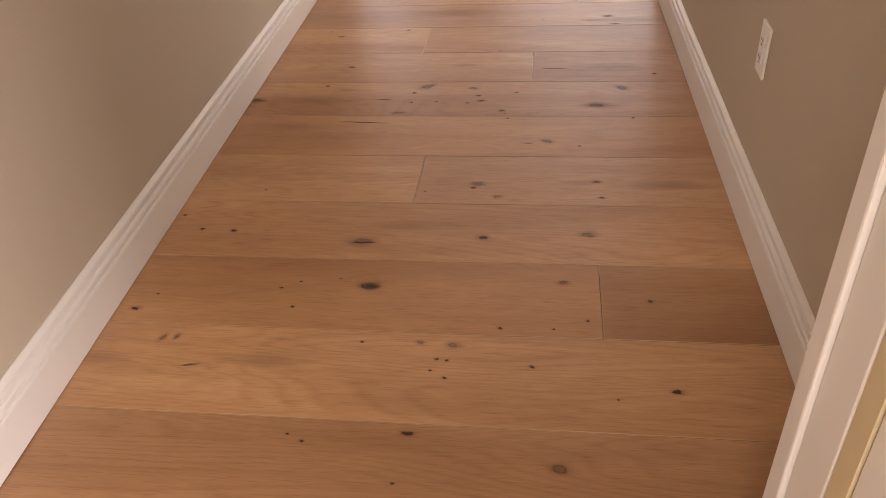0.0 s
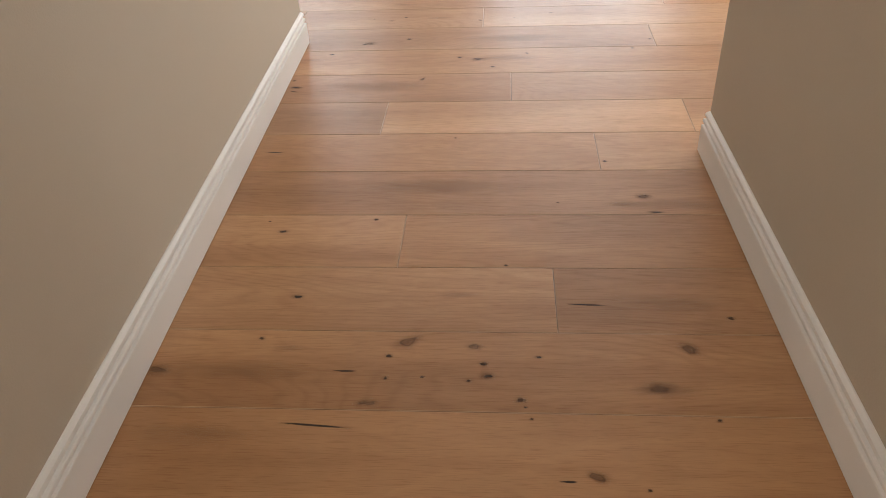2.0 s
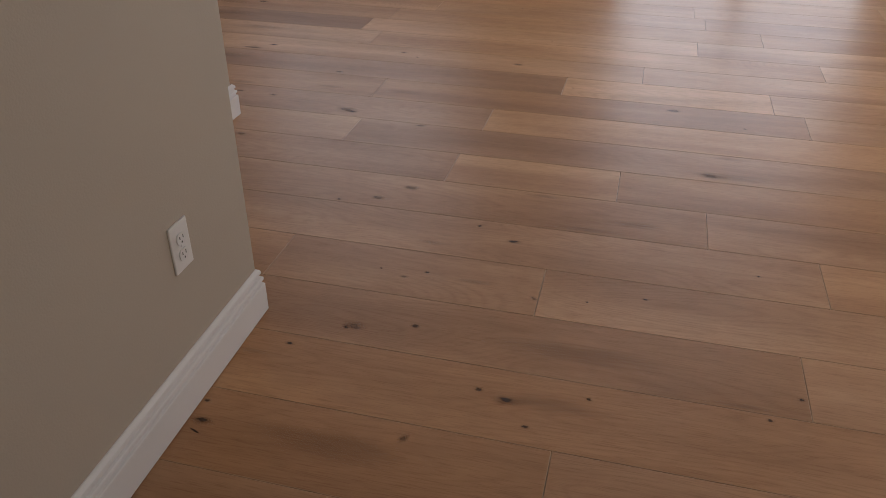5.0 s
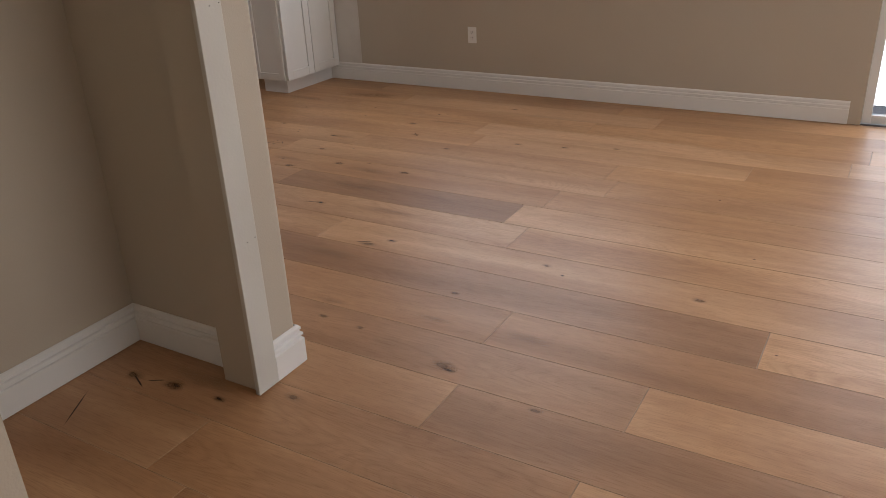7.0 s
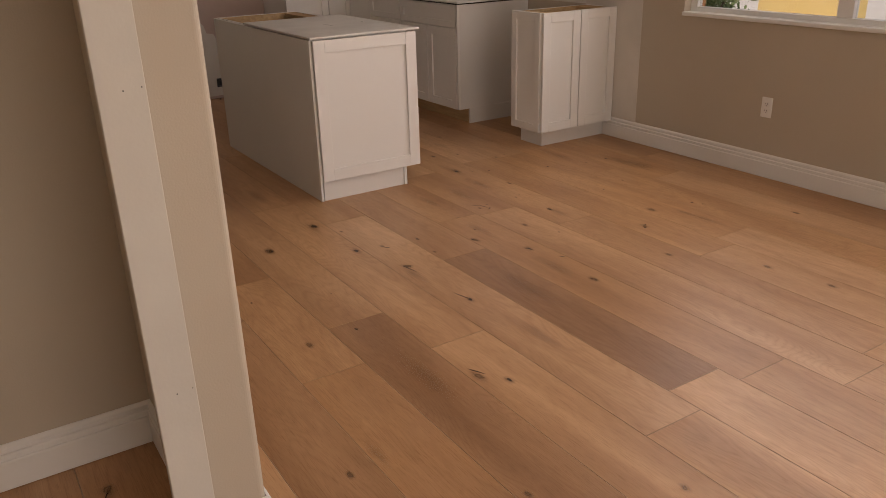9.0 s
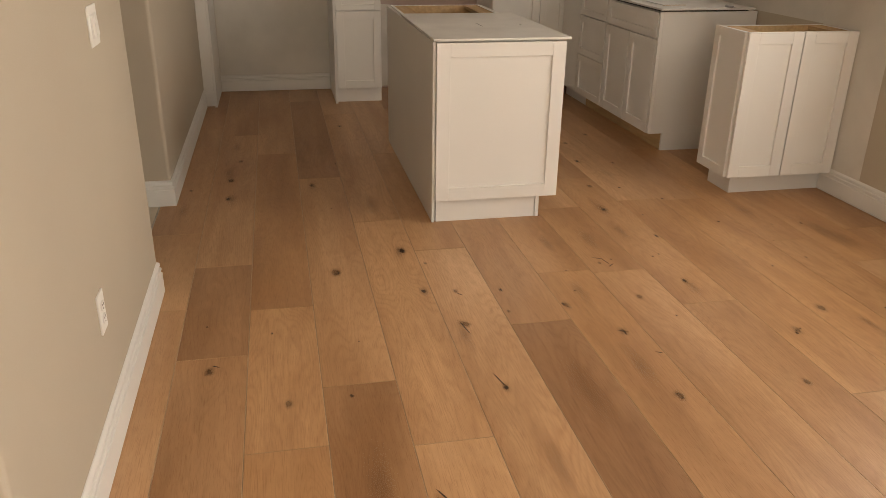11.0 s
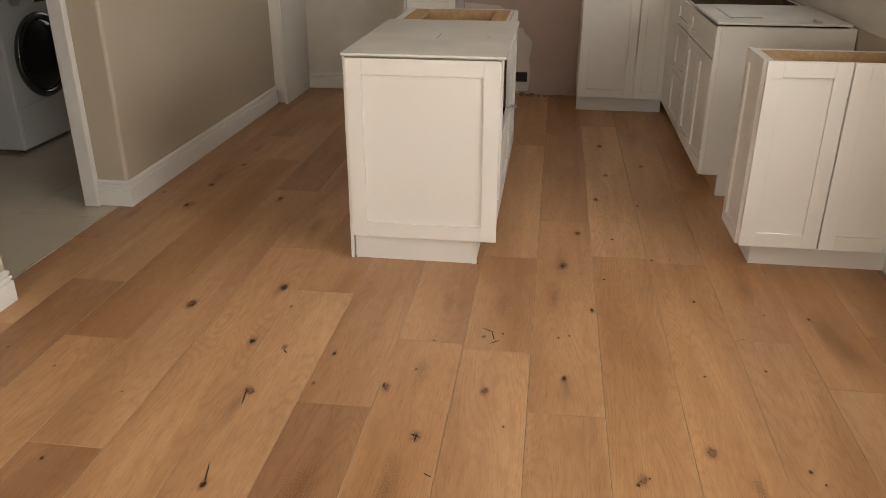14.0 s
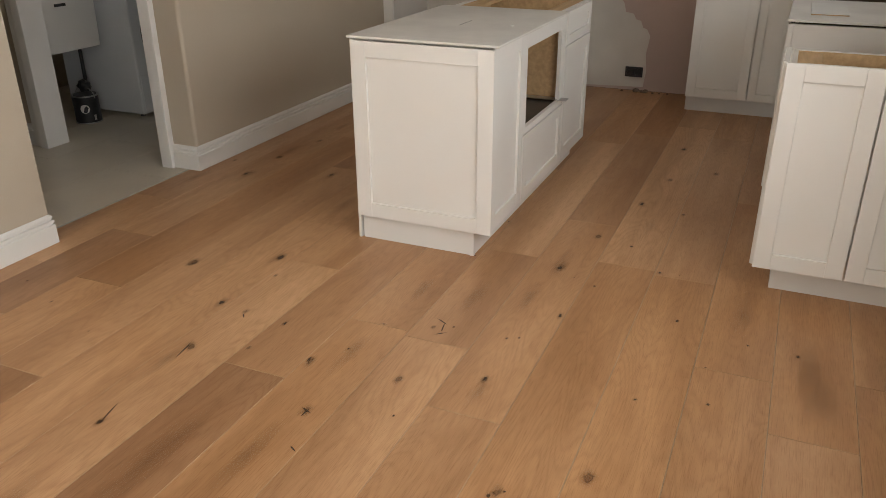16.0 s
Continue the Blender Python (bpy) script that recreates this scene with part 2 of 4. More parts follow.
def glass():
    m = bpy.data.materials.new("window_glass")
    m.use_nodes = True
    b = m.node_tree.nodes["Principled BSDF"]
    b.inputs["Roughness"].default_value, b.inputs["Transmission Weight"].default_value, b.inputs["IOR"].default_value = 0.0, 1.0, 1.45
    return m


M_GLASS = glass()

# ---- mesh helpers ----


def box(bm, x0, x1, y0, y1, z0, z1, bevel=0.0):
    """A box into bm, with rounded edges where bevel is given."""
    m = Matrix.Translation(((x0 + x1) / 2, (y0 + y1) / 2, (z0 + z1) / 2)) @ Matrix.Diagonal((x1 - x0, y1 - y0, z1 - z0, 1))
    vs = bmesh.ops.create_cube(bm, size=1, matrix=m)["verts"]
    if bevel:
        es = list({e for v in vs for e in v.link_edges})
        bmesh.ops.bevel(bm, geom=es, offset=bevel, segments=2, affect="EDGES", profile=0.5)
    return bm


def cyl(bm, r1, r2, h, m, seg=32):
    """A cone or cylinder along the z of m, its middle at m."""
    return bmesh.ops.create_cone(bm, cap_ends=True, segments=seg, radius1=r1, radius2=r2, depth=h, matrix=m)["verts"]


def part(name, bm, material, parent=None, label="", smooth=False):
    me = bpy.data.meshes.new(name)
    bmesh.ops.recalc_face_normals(bm, faces=bm.faces)
    bm.to_mesh(me)
    bm.free()
    me.materials.append(material)
    if smooth:
        for p in me.polygons:
            p.use_smooth = True
    ob = new(name, me)
    if parent is not None:
        ob.parent = parent
    if label:
        ob["label"] = label
    return ob


def bpart(name, material, parent, dims, bevel=0.0, label=""):
    return part(name, box(bmesh.new(), *dims, bevel), material, parent, label)


def thing(name, label, category, group="", loc=(0, 0, 0)):
    ob = tagged(new(name), label, category, group)
    ob.location = loc
    return ob


def structure(name, boxes, material, label, category="wall"):
    bm = bmesh.new()
    for d in boxes:
        box(bm, *d)
    return tagged(part(name, bm, material), label, category, kind="structure")


PROFILE = ((0.0, 0.0), (0.016, 0.0), (0.016, 0.084), (0.0145, 0.087), (0.0095, 0.089), (0.0095, 0.095), (0.0145, 0.098), (0.0145, 0.105),
           (0.0125, 0.108), (0.0070, 0.110), (0.0070, 0.116), (0.0110, 0.119), (0.0105, 0.127), (0.0065, 0.132), (0.003, 0.1355), (0.0, 0.136))


def baseboard(pts, label="white moulded baseboard with two grooves along the wall"):
    """Moulding swept along the foot of a wall; it stands off to the right of the way."""
    bm = bmesh.new()
    P = [Vector(p) for p in pts]
    rings = []
    for i, p in enumerate(P):
        n = []
        if i > 0:
            d = (P[i] - P[i - 1]).normalized()
            n.append(Vector((d.y, -d.x)))
        if i < len(P) - 1:
            d = (P[i + 1] - P[i]).normalized()
            n.append(Vector((d.y, -d.x)))
        off = n[0] if len(n) == 1 else (n[0] + n[1]) / (1 + n[0].dot(n[1]))
        rings.append([bm.verts.new((p.x + off.x * a, p.y + off.y * a, z + 0.0028)) for a, z in PROFILE])
    k = len(PROFILE)
    for r0, r1 in zip(rings, rings[1:]):
        for j in range(k):
            bm.faces.new((r0[j], r0[(j + 1) % k], r1[(j + 1) % k], r1[j]))
    bm.faces.new(rings[0])
    bm.faces.new(rings[-1])
    return tagged(part("baseboard", bm, M_TRIM), label, "baseboard", kind="structure")


# ---- large structure ----
H = 2.5
WL, WR = -0.874, 0.565          # hall walls
SL, SR = -0.0155, -0.0200        # the hall walls lean a little off the planks


def lean(ob, slope, y_end, far=None):
    for v in ob.data.vertices:
        if far is None or v.co.x < far:
            v.co.x += slope * (v.co.y - y_end)
    return ob


def footprint(name, pts, bull, label, r=0.018):
    """A wall raised from its plan, with a bullnose bead at one corner (its two sides run along y, then x)."""
    bm = bmesh.new()
    ring = []
    for i, (x, y) in enumerate(pts):
        if i == bull:
            ring += [(x - r + r * math.cos(math.pi * k / 12), y - r + r * math.sin(math.pi * k / 12)) for k in range(7)]
        else:
            ring.append((x, y))
    low = [bm.verts.new((x, y, 0)) for x, y in ring]
    high = [bm.verts.new((x, y, H)) for x, y in ring]
    n = len(ring)
    for i in range(n):
        bm.faces.new((low[i], low[(i + 1) % n], high[(i + 1) % n], high[i]))
    bm.faces.new(high)
    bm.faces.new(low[::-1])
    return tagged(part(name, bm, M_WALL), label, "wall", kind="structure")


wall_1 = structure("wall_1", [(-0.994, WL, -1.5, 4.426, 0, H), (-2.337, WL, 4.426, 4.546, 0, H)], M_WALL, "greige painted hall wall ending at an open corner")
lean(wall_1, SL, 4.546)
structure("wall_2", [(-2.337, -2.217, 4.546, 5.685, 0, H)], M_WALL, "greige painted back wall of a shallow alcove")
footprint("wall_3", [(-3.365, 5.685), (-1.75, 5.685), (-1.75, 5.622), (-1.60, 5.622), (-1.60, 5.814), (-3.365, 5.814)], 4, "greige stub wall with a thick end post")
footprint("wall_4", [(-7.35, 5.635), (-4.56, 5.635), (-4.56, 5.592), (-4.44, 5.592), (-4.44, 5.755), (-7.35, 5.755)], 4, "greige kitchen wall beside the laundry doorway")
# opening at the laundry end is unseen, made for the added lamp
structure("wall_5", [(-7.47, -7.35, 3.2, 4.72, 0, H), (-7.47, -7.35, 5.45, 9.485, 0, H), (-7.47, -7.35, 4.72, 5.45, 0, 1.0), (-7.47, -7.35, 4.72, 5.45, 2.0, H)], M_PINK, "bare pinkish drywall behind the kitchen cabinets")
WX0, WX1, WZ0, WZ1 = -3.50, -1.46, 0.875, 2.10     # kitchen window
DX0, DX1, DZ1 = -0.22, 1.62, 2.08                  # glass door
KX0, KX1, KZ0, KZ1 = -6.10, -4.85, 1.16, 2.06      # unseen window over the sink, added for light
YN = 9.365
structure("wall_6", [(-7.35, KX0, YN, YN + 0.12, 0, H), (KX0, KX1, YN, YN + 0.12, 0, KZ0), (KX0, KX1, YN, YN + 0.12, KZ1, H), (KX1, WX0, YN, YN + 0.12, 0, H), (WX0, WX1, YN, YN + 0.12, 0, WZ0), (WX0, WX1, YN, YN + 0.12, WZ1, H), (WX1, DX0, YN, YN + 0.12, 0, H),
                     (DX0, DX1, YN, YN + 0.12, DZ1, H), (DX1, 3.0, YN, YN + 0.12, 0, H)], M_WALL, "greige outer wall with a window, a glass door and an added unseen window")
# east opening is unseen, cut only for the added lamp
structure("wall_7", [(3.0, 3.12, 3.487, 4.85, 0, H), (3.0, 3.12, 7.45, 9.485, 0, H), (3.0, 3.12, 4.85, 7.45, 0, 0.9), (3.0, 3.12, 4.85, 7.45, 2.1, H)], M_WALL, "greige end wall of the room with an unseen opening added for light")
structure("wall_8", [(3.0, 3.12, -1.62, -1.3, 0, H), (3.0, 3.12, 0.1, 3.487, 0, H), (3.0, 3.12, -1.3, 0.1, 0, 0.8), (3.0, 3.12, -1.3, 0.1, 2.1, H)], M_WALL, "greige outer wall of the side room with a window")
wall_9 = structure("wall_9", [(WR, WR + 0.12, 0.95, 3.487, 0, H), (WR, WR + 0.12, -1.5, -0.30, 0, H), (WR, WR + 0.12, -0.30, 0.95, 2.05, H), (WR, 3.0, 3.487, 3.607, 0, H)],
          M_WALL, "greige hall wall with a doorway, ending at an open corner")
lean(wall_9, SR, 3.607, 2.0)
# gap in this unseen wall is added for the entry lamp
structure("wall_10", [(-0.994, -0.65, -1.62, -1.5, 0, H), (0.35, 3.0, -1.62, -1.5, 0, H), (-0.65, 0.35, -1.62, -1.5, 2.05, H)], M_WALL, "greige wall closing the hall")
structure("wall_11", [(-3.365, -3.245, 3.2, 5.685, 0, H), (-7.35, -3.365, 3.2, 3.32, 0, H)], M_WALL, "greige laundry passage wall")
structure("wall_12", [(-4.56, -4.44, 3.32, 4.558, 0, H), (-4.56, -4.44, 4.558, 5.592, 2.06, H), (-4.44, -3.365, 5.60, 5.755, 2.12, H)], M_WALL, "greige wall with the laundry doorway")
structure("ceiling", [(-7.47, 3.12, -1.62, 9.485, H, H + 0.1)], M_CEIL, "plain white painted ceiling", "ceiling")
structure("subfloor", [(-7.47, 3.12, -1.62, 9.485, -0.12, -0.022)], M_SUB, "dark subfloor under the planks", "floor")

# primer and joint compound left on the walls
structure("wall_primer", [(-4.39, -3.845, YN - 0.002, YN, 0.135, H - 0.01)], M_PRIMER, "strip of white primer on the wall beside the cabinet")
structure("wall_primer", [(-7.34, -4.392, YN - 0.002, YN, 0.895, 1.155)], M_PRIMER, "white primed wall above the sink cabinets")
structure("wall_primer", [(-7.35, -7.3475, 5.76, 7.16, 0.0, H - 0.01)], M_PRIMER, "white primed wall of the refrigerator niche")


def blot(pts_y, pts_z, x):
    """A smear of joint compound with an uneven edge on the end wall."""
    bm = bmesh.new()
    vs = [bm.verts.new((x, y, z)) for y, z in zip(pts_y, pts_z)]
    f = bm.faces.new(vs)
    r = bmesh.ops.extrude_face_region(bm, geom=[f])
    bmesh.ops.translate(bm, vec=(0.002, 0, 0), verts=[v for v in r["geom"] if isinstance(v, bmesh.types.BMVert)])
    return tagged(part("wall_compound", bm, M_PRIMER), "white joint compound smeared on bare drywall", "wall", kind="structure")


blot((7.17, 7.70, 7.715, 7.70, 7.72, 7.69, 7.66, 7.64, 7.60, 7.58, 7.52, 7.50, 7.46, 7.17),
     (0.012, 0.03, 0.16, 0.28, 0.42, 0.47, 0.48, 0.53, 0.54, 0.58, 0.59, 0.66, 0.70, 0.72), -7.35)

# baseboards
baseboard([(WL + SL * -6.046, -1.5), (WL, 4.546), (-2.217, 4.546)])
baseboard([(-2.217, 4.561), (-2.217, 5.685), (-1.752, 5.685)])
baseboard([(-1.60, 5.690), (-1.60, 5.814), (-3.365, 5.814), (-3.365, 5.69)])
baseboard([(-4.44, 5.594), (-4.44, 5.755), (-6.74, 5.755)])
baseboard([(-7.3475, 5.852), (-7.3475, 6.780)])
baseboard([(-4.15, YN), (DX0 - 0.07, YN)])
baseboard([(DX1 + 0.07, YN), (3.0, YN)])
baseboard([(3.0, YN - 0.016), (3.0, 3.623)])
baseboard([(3.0, 3.607), (WR, 3.607), (WR + SR * (1.10 - 3.607), 1.10)])
baseboard([(-4.44, 3.32), (-4.44, 4.503)])


# ---- door and window trim ----
def casing_leg(name, dims, label):
    bm = bmesh.new()
    box(bm, *dims, 0.004)
    return tagged(part(name, bm, M_TRIM), label, "trim", kind="structure")


# frame of the doorway at the start of the hall
structure("wall_14", [(0.485, 0.64, 0.80, 1.085, 0, H)], M_WALL, "greige wall return beside the first doorway")
casing_leg("trim", (0.452, 0.66, 1.087, 1.133, 0.0, 2.16), "white painted door casing at the start of the hall")
casing_leg("trim", (0.460, 0.484, 0.995, 1.086, 0.0, 2.10), "white door jamb at the start of the hall")
casing_leg("trim", (0.464, 0.484, 0.800, 0.950, 0.0, 2.10), "white door jamb behind the seal strip")
structure("trim", [(0.461, 0.484, 0.952, 0.993, 0.0, 2.10)], M_SEAL, "pale yellow seal strip in the door jamb", "trim")
# laundry doorway
casing_leg("trim", (-4.57, -4.405, 5.515, 5.590, 0.0, 2.14), "white door casing of the laundry doorway")
casing_leg("trim", (-4.57, -4.405, 4.560, 4.623, 0.0, 2.14), "white door jamb of the laundry doorway")
casing_leg("trim", (-4.437, -4.418, 4.506, 4.558, 0.0, 2.14), "flat white casing beside the laundry doorway")
casing_leg("trim", (-4.57, -4.405, 4.625, 5.513, 2.03, 2.055), "white head jamb of the laundry doorway")
# white board on the end of the stub wall, with nail holes
edge_board = tagged(part("trim", box(bmesh.new(), -1.598, -1.582, 5.599, 5.688, 0.004, H - 0.002, 0.002), M_PRIMED), "white primed trim board with nail holes on the wall end", "trim", kind="structure")
for z in (0.502, 1.154, 1.80):
    for y in (5.646, 5.680):
        bm = bmesh.new()
        cyl(bm, 0.0014, 0.0014, 0.002, pose(-1.5818, y, z + (y - 5.646) * 0.1, 0, 90, 0), 8)
        part("nail_hole", bm, M_SLOT, edge_board)
# threshold gap strip between planks and tiles
structure("trim", [(-4.44, -3.365, 5.681, 5.6865, -0.02, 0.003)], M_GROUT, "thin pale edge between tiles and planks", "trim")


def window(name, x0, x1, z0, z1, mull, label, door=False):
    """A white window in the north wall: frame bars, panes, sill."""
    w = tagged(new(name), label, "window", kind="structure")
    y0, y1 = YN + 0.055, YN + 0.105
    f = 0.05
    for d in ((x0, x0 + f, y0, y1, z0, z1), (x1 - f, x1, y0, y1, z0, z1), (x0 + f, x1 - f, y0, y1, z0, z0 + f), (x0 + f, x1 - f, y0, y1, z1 - f, z1), (mull - 0.045, mull + 0.045, y0, y1, z0 + f, z1 - f)):
        bpart("window_frame", M_TRIM, w, d, 0.003)
    for a, b in ((x0 + f, mull - 0.045), (mull + 0.045, x1 - f)):
        g = bpart("pane", M_GLASS, w, (a, b, YN + 0.078, YN + 0.084, z0 + f, z1 - f))
        g.visible_shadow = False
    if not door:
        bpart("window_sill", M_TRIM, w, (x0 - 0.0, x1 + 0.0, YN - 0.022, YN + 0.054, z0 - 0.001, z0 + 0.022), 0.004)
    return w


window("window_1", WX0 + 0.002, WX1 - 0.002, WZ0 + 0.002, WZ1 - 0.002, -2.485, "white framed kitchen window with a painted sill")
window("window_3", KX0 + 0.002, KX1 - 0.002, KZ0 + 0.002, KZ1 - 0.002, -5.475, "unseen white framed window added over the sink cabinet for light")
window("window_2", DX0 + 0.002, DX1 - 0.002, 0.0, DZ1 - 0.002, 0.70, "white framed sliding glass door to the garden", True)

# ---- wall plates ----


def wall_plate(m, switch=0, label="white duplex outlet on the wall"):
    """A plate that faces +y of its own, its middle at the pose m; a duplex outlet, or rocker switches."""
    t = tagged(new("switch_plate" if switch else "wall_outlet"), label, "switch" if switch else "outlet")
    w = 0.07 + 0.046 * max(0, switch - 1)
    bm = bmesh.new()
    box(bm, -w / 2, w / 2, 0.0, 0.006, -0.058, 0.058, 0.0025)
    part("plate", bm, M_PLATE, t)
    if switch:
        for i in range(switch):
            x = (i - (switch - 1) / 2) * 0.046
            b = box(bmesh.new(), x - 0.017, x + 0.017, 0.005, 0.008, -0.034, 0.034, 0.001)
            part("rocker_frame", b, M_TRIM, t)
            b = box(bmesh.new(), x - 0.0145, x + 0.0145, 0.007, 0.0115, -0.031, 0.031, 0.002)
            bmesh.ops.rotate(b, verts=b.verts, cent=(x, 0.008, 0), matrix=Matrix.Rotation(radians(3), 3, "X"))
            part("rocker", b, M_PLATE, t)
    else:
        for s in (-1, 1):
            b = bmesh.new()
            cyl(b, 0.017, 0.0165, 0.004, pose(0, 0.0075, s * 0.0195, 90, 0, 0), 24)
            for v in b.verts:
                v.co.z = s * 0.0195 + max(-0.0135, min(0.0135, v.co.z - s * 0.0195))
            sock = part("socket", b, M_TRIM, t)
            for dx, h in ((-0.0063, 0.0042), (0.0063, 0.0034)):
                part("slot", box(bmesh.new(), dx - 0.0011, dx + 0.0011, 0.0090, 0.0100, s * 0.0195 + 0.0035 - h, s * 0.0195 + 0.0035 + h), M_SLOT, sock)
            b = bmesh.new()
            cyl(b, 0.0024, 0.0024, 0.001, pose(0, 0.0095, s * 0.0195 - 0.008, 90, 0, 0), 10)
            part("slot", b, M_SLOT, sock)
        b = bmesh.new()
        cyl(b, 0.003, 0.0028, 0.0015, pose(0, 0.0065, 0, 90, 0, 0), 12)
        part("screw", b, M_PLATE, t)
    t.matrix_world = m
    return t


wall_plate(pose(WL + SL * (4.238 - 4.546), 4.238, 0.400, 0, 0, -90), label="white duplex outlet near the end of the hall wall")
wall_plate(pose(WR + SR * (2.082 - 3.607), 2.082, 0.395, 0, 0, 90), label="white duplex outlet on the hall wall beside the door casing")
wall_plate(pose(-2.832, YN, 0.408, 0, 0, 180), label="white duplex outlet below the kitchen window")
wall_plate(pose(-2.425, 5.814, 0.400), label="white duplex outlet low on the kitchen wall")
wall_plate(pose(-2.872, 5.814, 1.116), 2, "white double rocker switch beside the laundry doorway")

# ---- kitchen cabinets ----


def front(kind, parent, place, u0, u1, z0, z1, rail=0.062, thick=0.02, deep=0.011):
    """A shaker door or drawer front that faces -y of place, u along x: a recessed panel in two stiles and two rails."""
    r = min(rail, (z1 - z0) * 0.28)

    def piece(name, under, dims, bevel=0.0):
        bm = box(bmesh.new(), *dims, bevel)
        bmesh.ops.transform(bm, matrix=place, verts=bm.verts)
        return part(name, bm, M_CAB, under)

    door = piece(kind, parent, (u0 + rail - 0.004, u1 - rail + 0.004, deep, thick - 0.002, z0 + r - 0.004, z1 - r + 0.004))
    piece("stile", door, (u0, u0 + rail, 0, thick, z0, z1), 0.0015)
    piece("stile", door, (u1 - rail, u1, 0, thick, z0, z1), 0.0015)
    piece("rail", door, (u0 + rail, u1 - rail, 0.0004, thick, z1 - r, z1), 0.0015)
    piece("rail", door, (u0 + rail, u1 - rail, 0.0004, thick, z0, z0 + r), 0.0015)
    return door


def carcass(parent, x0, x1, y0, y1, z0=0.11, z1=0.89, open_top=True, t=0.018, inside=None):
    """The body of a base cabinet: white sides, and a wooden rim and inside under an open top."""
    bm = bmesh.new()
    box(bm, x0, x0 + t, y0, y1, z0, z1)
    box(bm, x1 - t, x1, y0, y1, z0, z1)
    box(bm, x0 + t, x1 - t, y0, y0 + t, z0, z1)
    box(bm, x0 + t, x1 - t, y1 - t, y1, z0, z1)
    box(bm, x0 + t, x1 - t, y0 + t, y1 - t, z0, z0 + t)
    part("body", bm, M_CABSIDE, parent)
    bm = bmesh.new()
    e = 0.003
    box(bm, x0 + t, x0 + t + e, y0 + t, y1 - t, z0 + t, z1 - 0.002)
    box(bm, x1 - t - e, x1 - t, y0 + t, y1 - t, z0 + t, z1 - 0.002)
    box(bm, x0 + t + e, x1 - t - e, y0 + t, y0 + t + e, z0 + t, z1 - 0.002)
    box(bm, x0 + t + e, x1 - t - e, y1 - t - e, y1 - t, z0 + t, z1 - 0.002)
    box(bm, x0 + t + e, x1 - t - e, y0 + t + e, y1 - t - e, z0 + t, z0 + t + e)
    part("lining", bm, inside or M_PLY, parent, "bare wood inside of the cabinet")
    if open_top:
        for d in ((x0 + t + e, x1 - t - e, y0 + t + e, y0 + 0.10, z1 - 0.022, z1 - 0.004), (x0 + t + e, x1 - t - e, y1 - 0.10, y1 - t - e, z1 - 0.022, z1 - 0.004)):
            bpart("stretcher", M_PLY, parent, d, 0.001, "bare wood stretcher")


NORTH = Matrix.Rotation(math.pi, 4, "Z")                  # fronts that face +y
EAST = Matrix.Rotation(math.pi / 2, 4, "Z")               # fronts that face +x


def at_north(y):
    return Matrix.Translation((0, y, 0)) @ NORTH


def at_east(x):
    return Matrix.Translation((x, 0, 0)) @ EAST


def at_south(y):
    return Matrix.Translation((0, y, 0))


# island: three units, their end and back panels, and a loose board on top
IX, IY0 = -3.975, 7.050
end_panel = thing("island_end_panel", "white shaker end panel of the kitchen island on a plinth", "cabinet panel")
bpart("plinth", M_CABSIDE, end_panel, (IX - 0.02, IX - 0.004, IY0 + 0.019, 7.587, 0, 0.112), 0.001)
bpart("plinth_end", M_CABSIDE, end_panel, (IX - 0.02, IX + 0.002, 7.588, 7.607, 0, 0.112), 0.001)
front("panel", end_panel, at_east(IX + 0.023), IY0 + 0.012, 7.690, 0.116, 0.886, 0.066)
back_panel = thing("island_back_panel", "plain white back panel of the kitchen island reaching the floor", "cabinet panel")
bpart("panel", M_CABSIDE, back_panel, (-5.545, IX - 0.021, IY0 - 0.002, IY0 + 0.0175, 0, 0.888), 0.001)
bpart("corner_strip", M_CAB, back_panel, (IX - 0.020, IX + 0.004, IY0 - 0.003, IY0 + 0.0105, 0, 0.888), 0.001)

u = thing("base_cabinet", "narrow white shaker base cabinet in the kitchen island", "cabinet", "island cabinets")
carcass(u, -4.385, IX - 0.022, IY0 + 0.02, 7.653)
front("door", u, at_north(7.677), 3.978, 4.385, 0.116, 0.886)
bpart("toe_kick", M_CABSIDE, u, (-4.385, IX - 0.030, 7.585, 7.603, 0, 0.11))

u = thing("microwave_cabinet", "white island cabinet with an open appliance niche above a drawer", "cabinet", "island cabinets")
bm = bmesh.new()
for d in ((-5.045, -5.027, IY0 + 0.02, 7.655, 0.11, 0.888), (-4.407, -4.389, IY0 + 0.02, 7.655, 0.11, 0.888), (-5.027, -4.407, IY0 + 0.02, IY0 + 0.038, 0.11, 0.888),
          (-5.027, -4.407, IY0 + 0.04, 7.655, 0.11, 0.128)):
    box(bm, *d)
part("body", bm, M_CABSIDE, u)
bm = bmesh.new()
for d in ((-5.024, -5.021, IY0 + 0.04, 7.65, 0.456, 0.87), (-4.413, -4.410, IY0 + 0.04, 7.65, 0.456, 0.87), (-5.02, -4.414, IY0 + 0.04, IY0 + 0.045, 0.456, 0.87), (-5.02, -4.414, IY0 + 0.046, 7.65, 0.868, 0.886)):
    box(bm, *d)
part("niche_lining", bm, M_PLY, u, "bare plywood lining of the niche")
bpart("niche_floor", M_SUB, u, (-5.02, -4.414, IY0 + 0.046, 7.65, 0.43, 0.448), 0, "dark floor of the niche")
bm = bmesh.new()
for d in ((-5.045, -4.97, 7.6555, 7.675, 0.432, 0.886), (-4.425, -4.389, 7.6555, 7.675, 0.432, 0.886), (-4.97, -4.425, 7.6555, 7.675, 0.815, 0.886), (-4.97, -4.425, 7.6555, 7.675, 0.432, 0.462)):
    box(bm, *d, 0.001)
part("face_frame", bm, M_CAB, u)
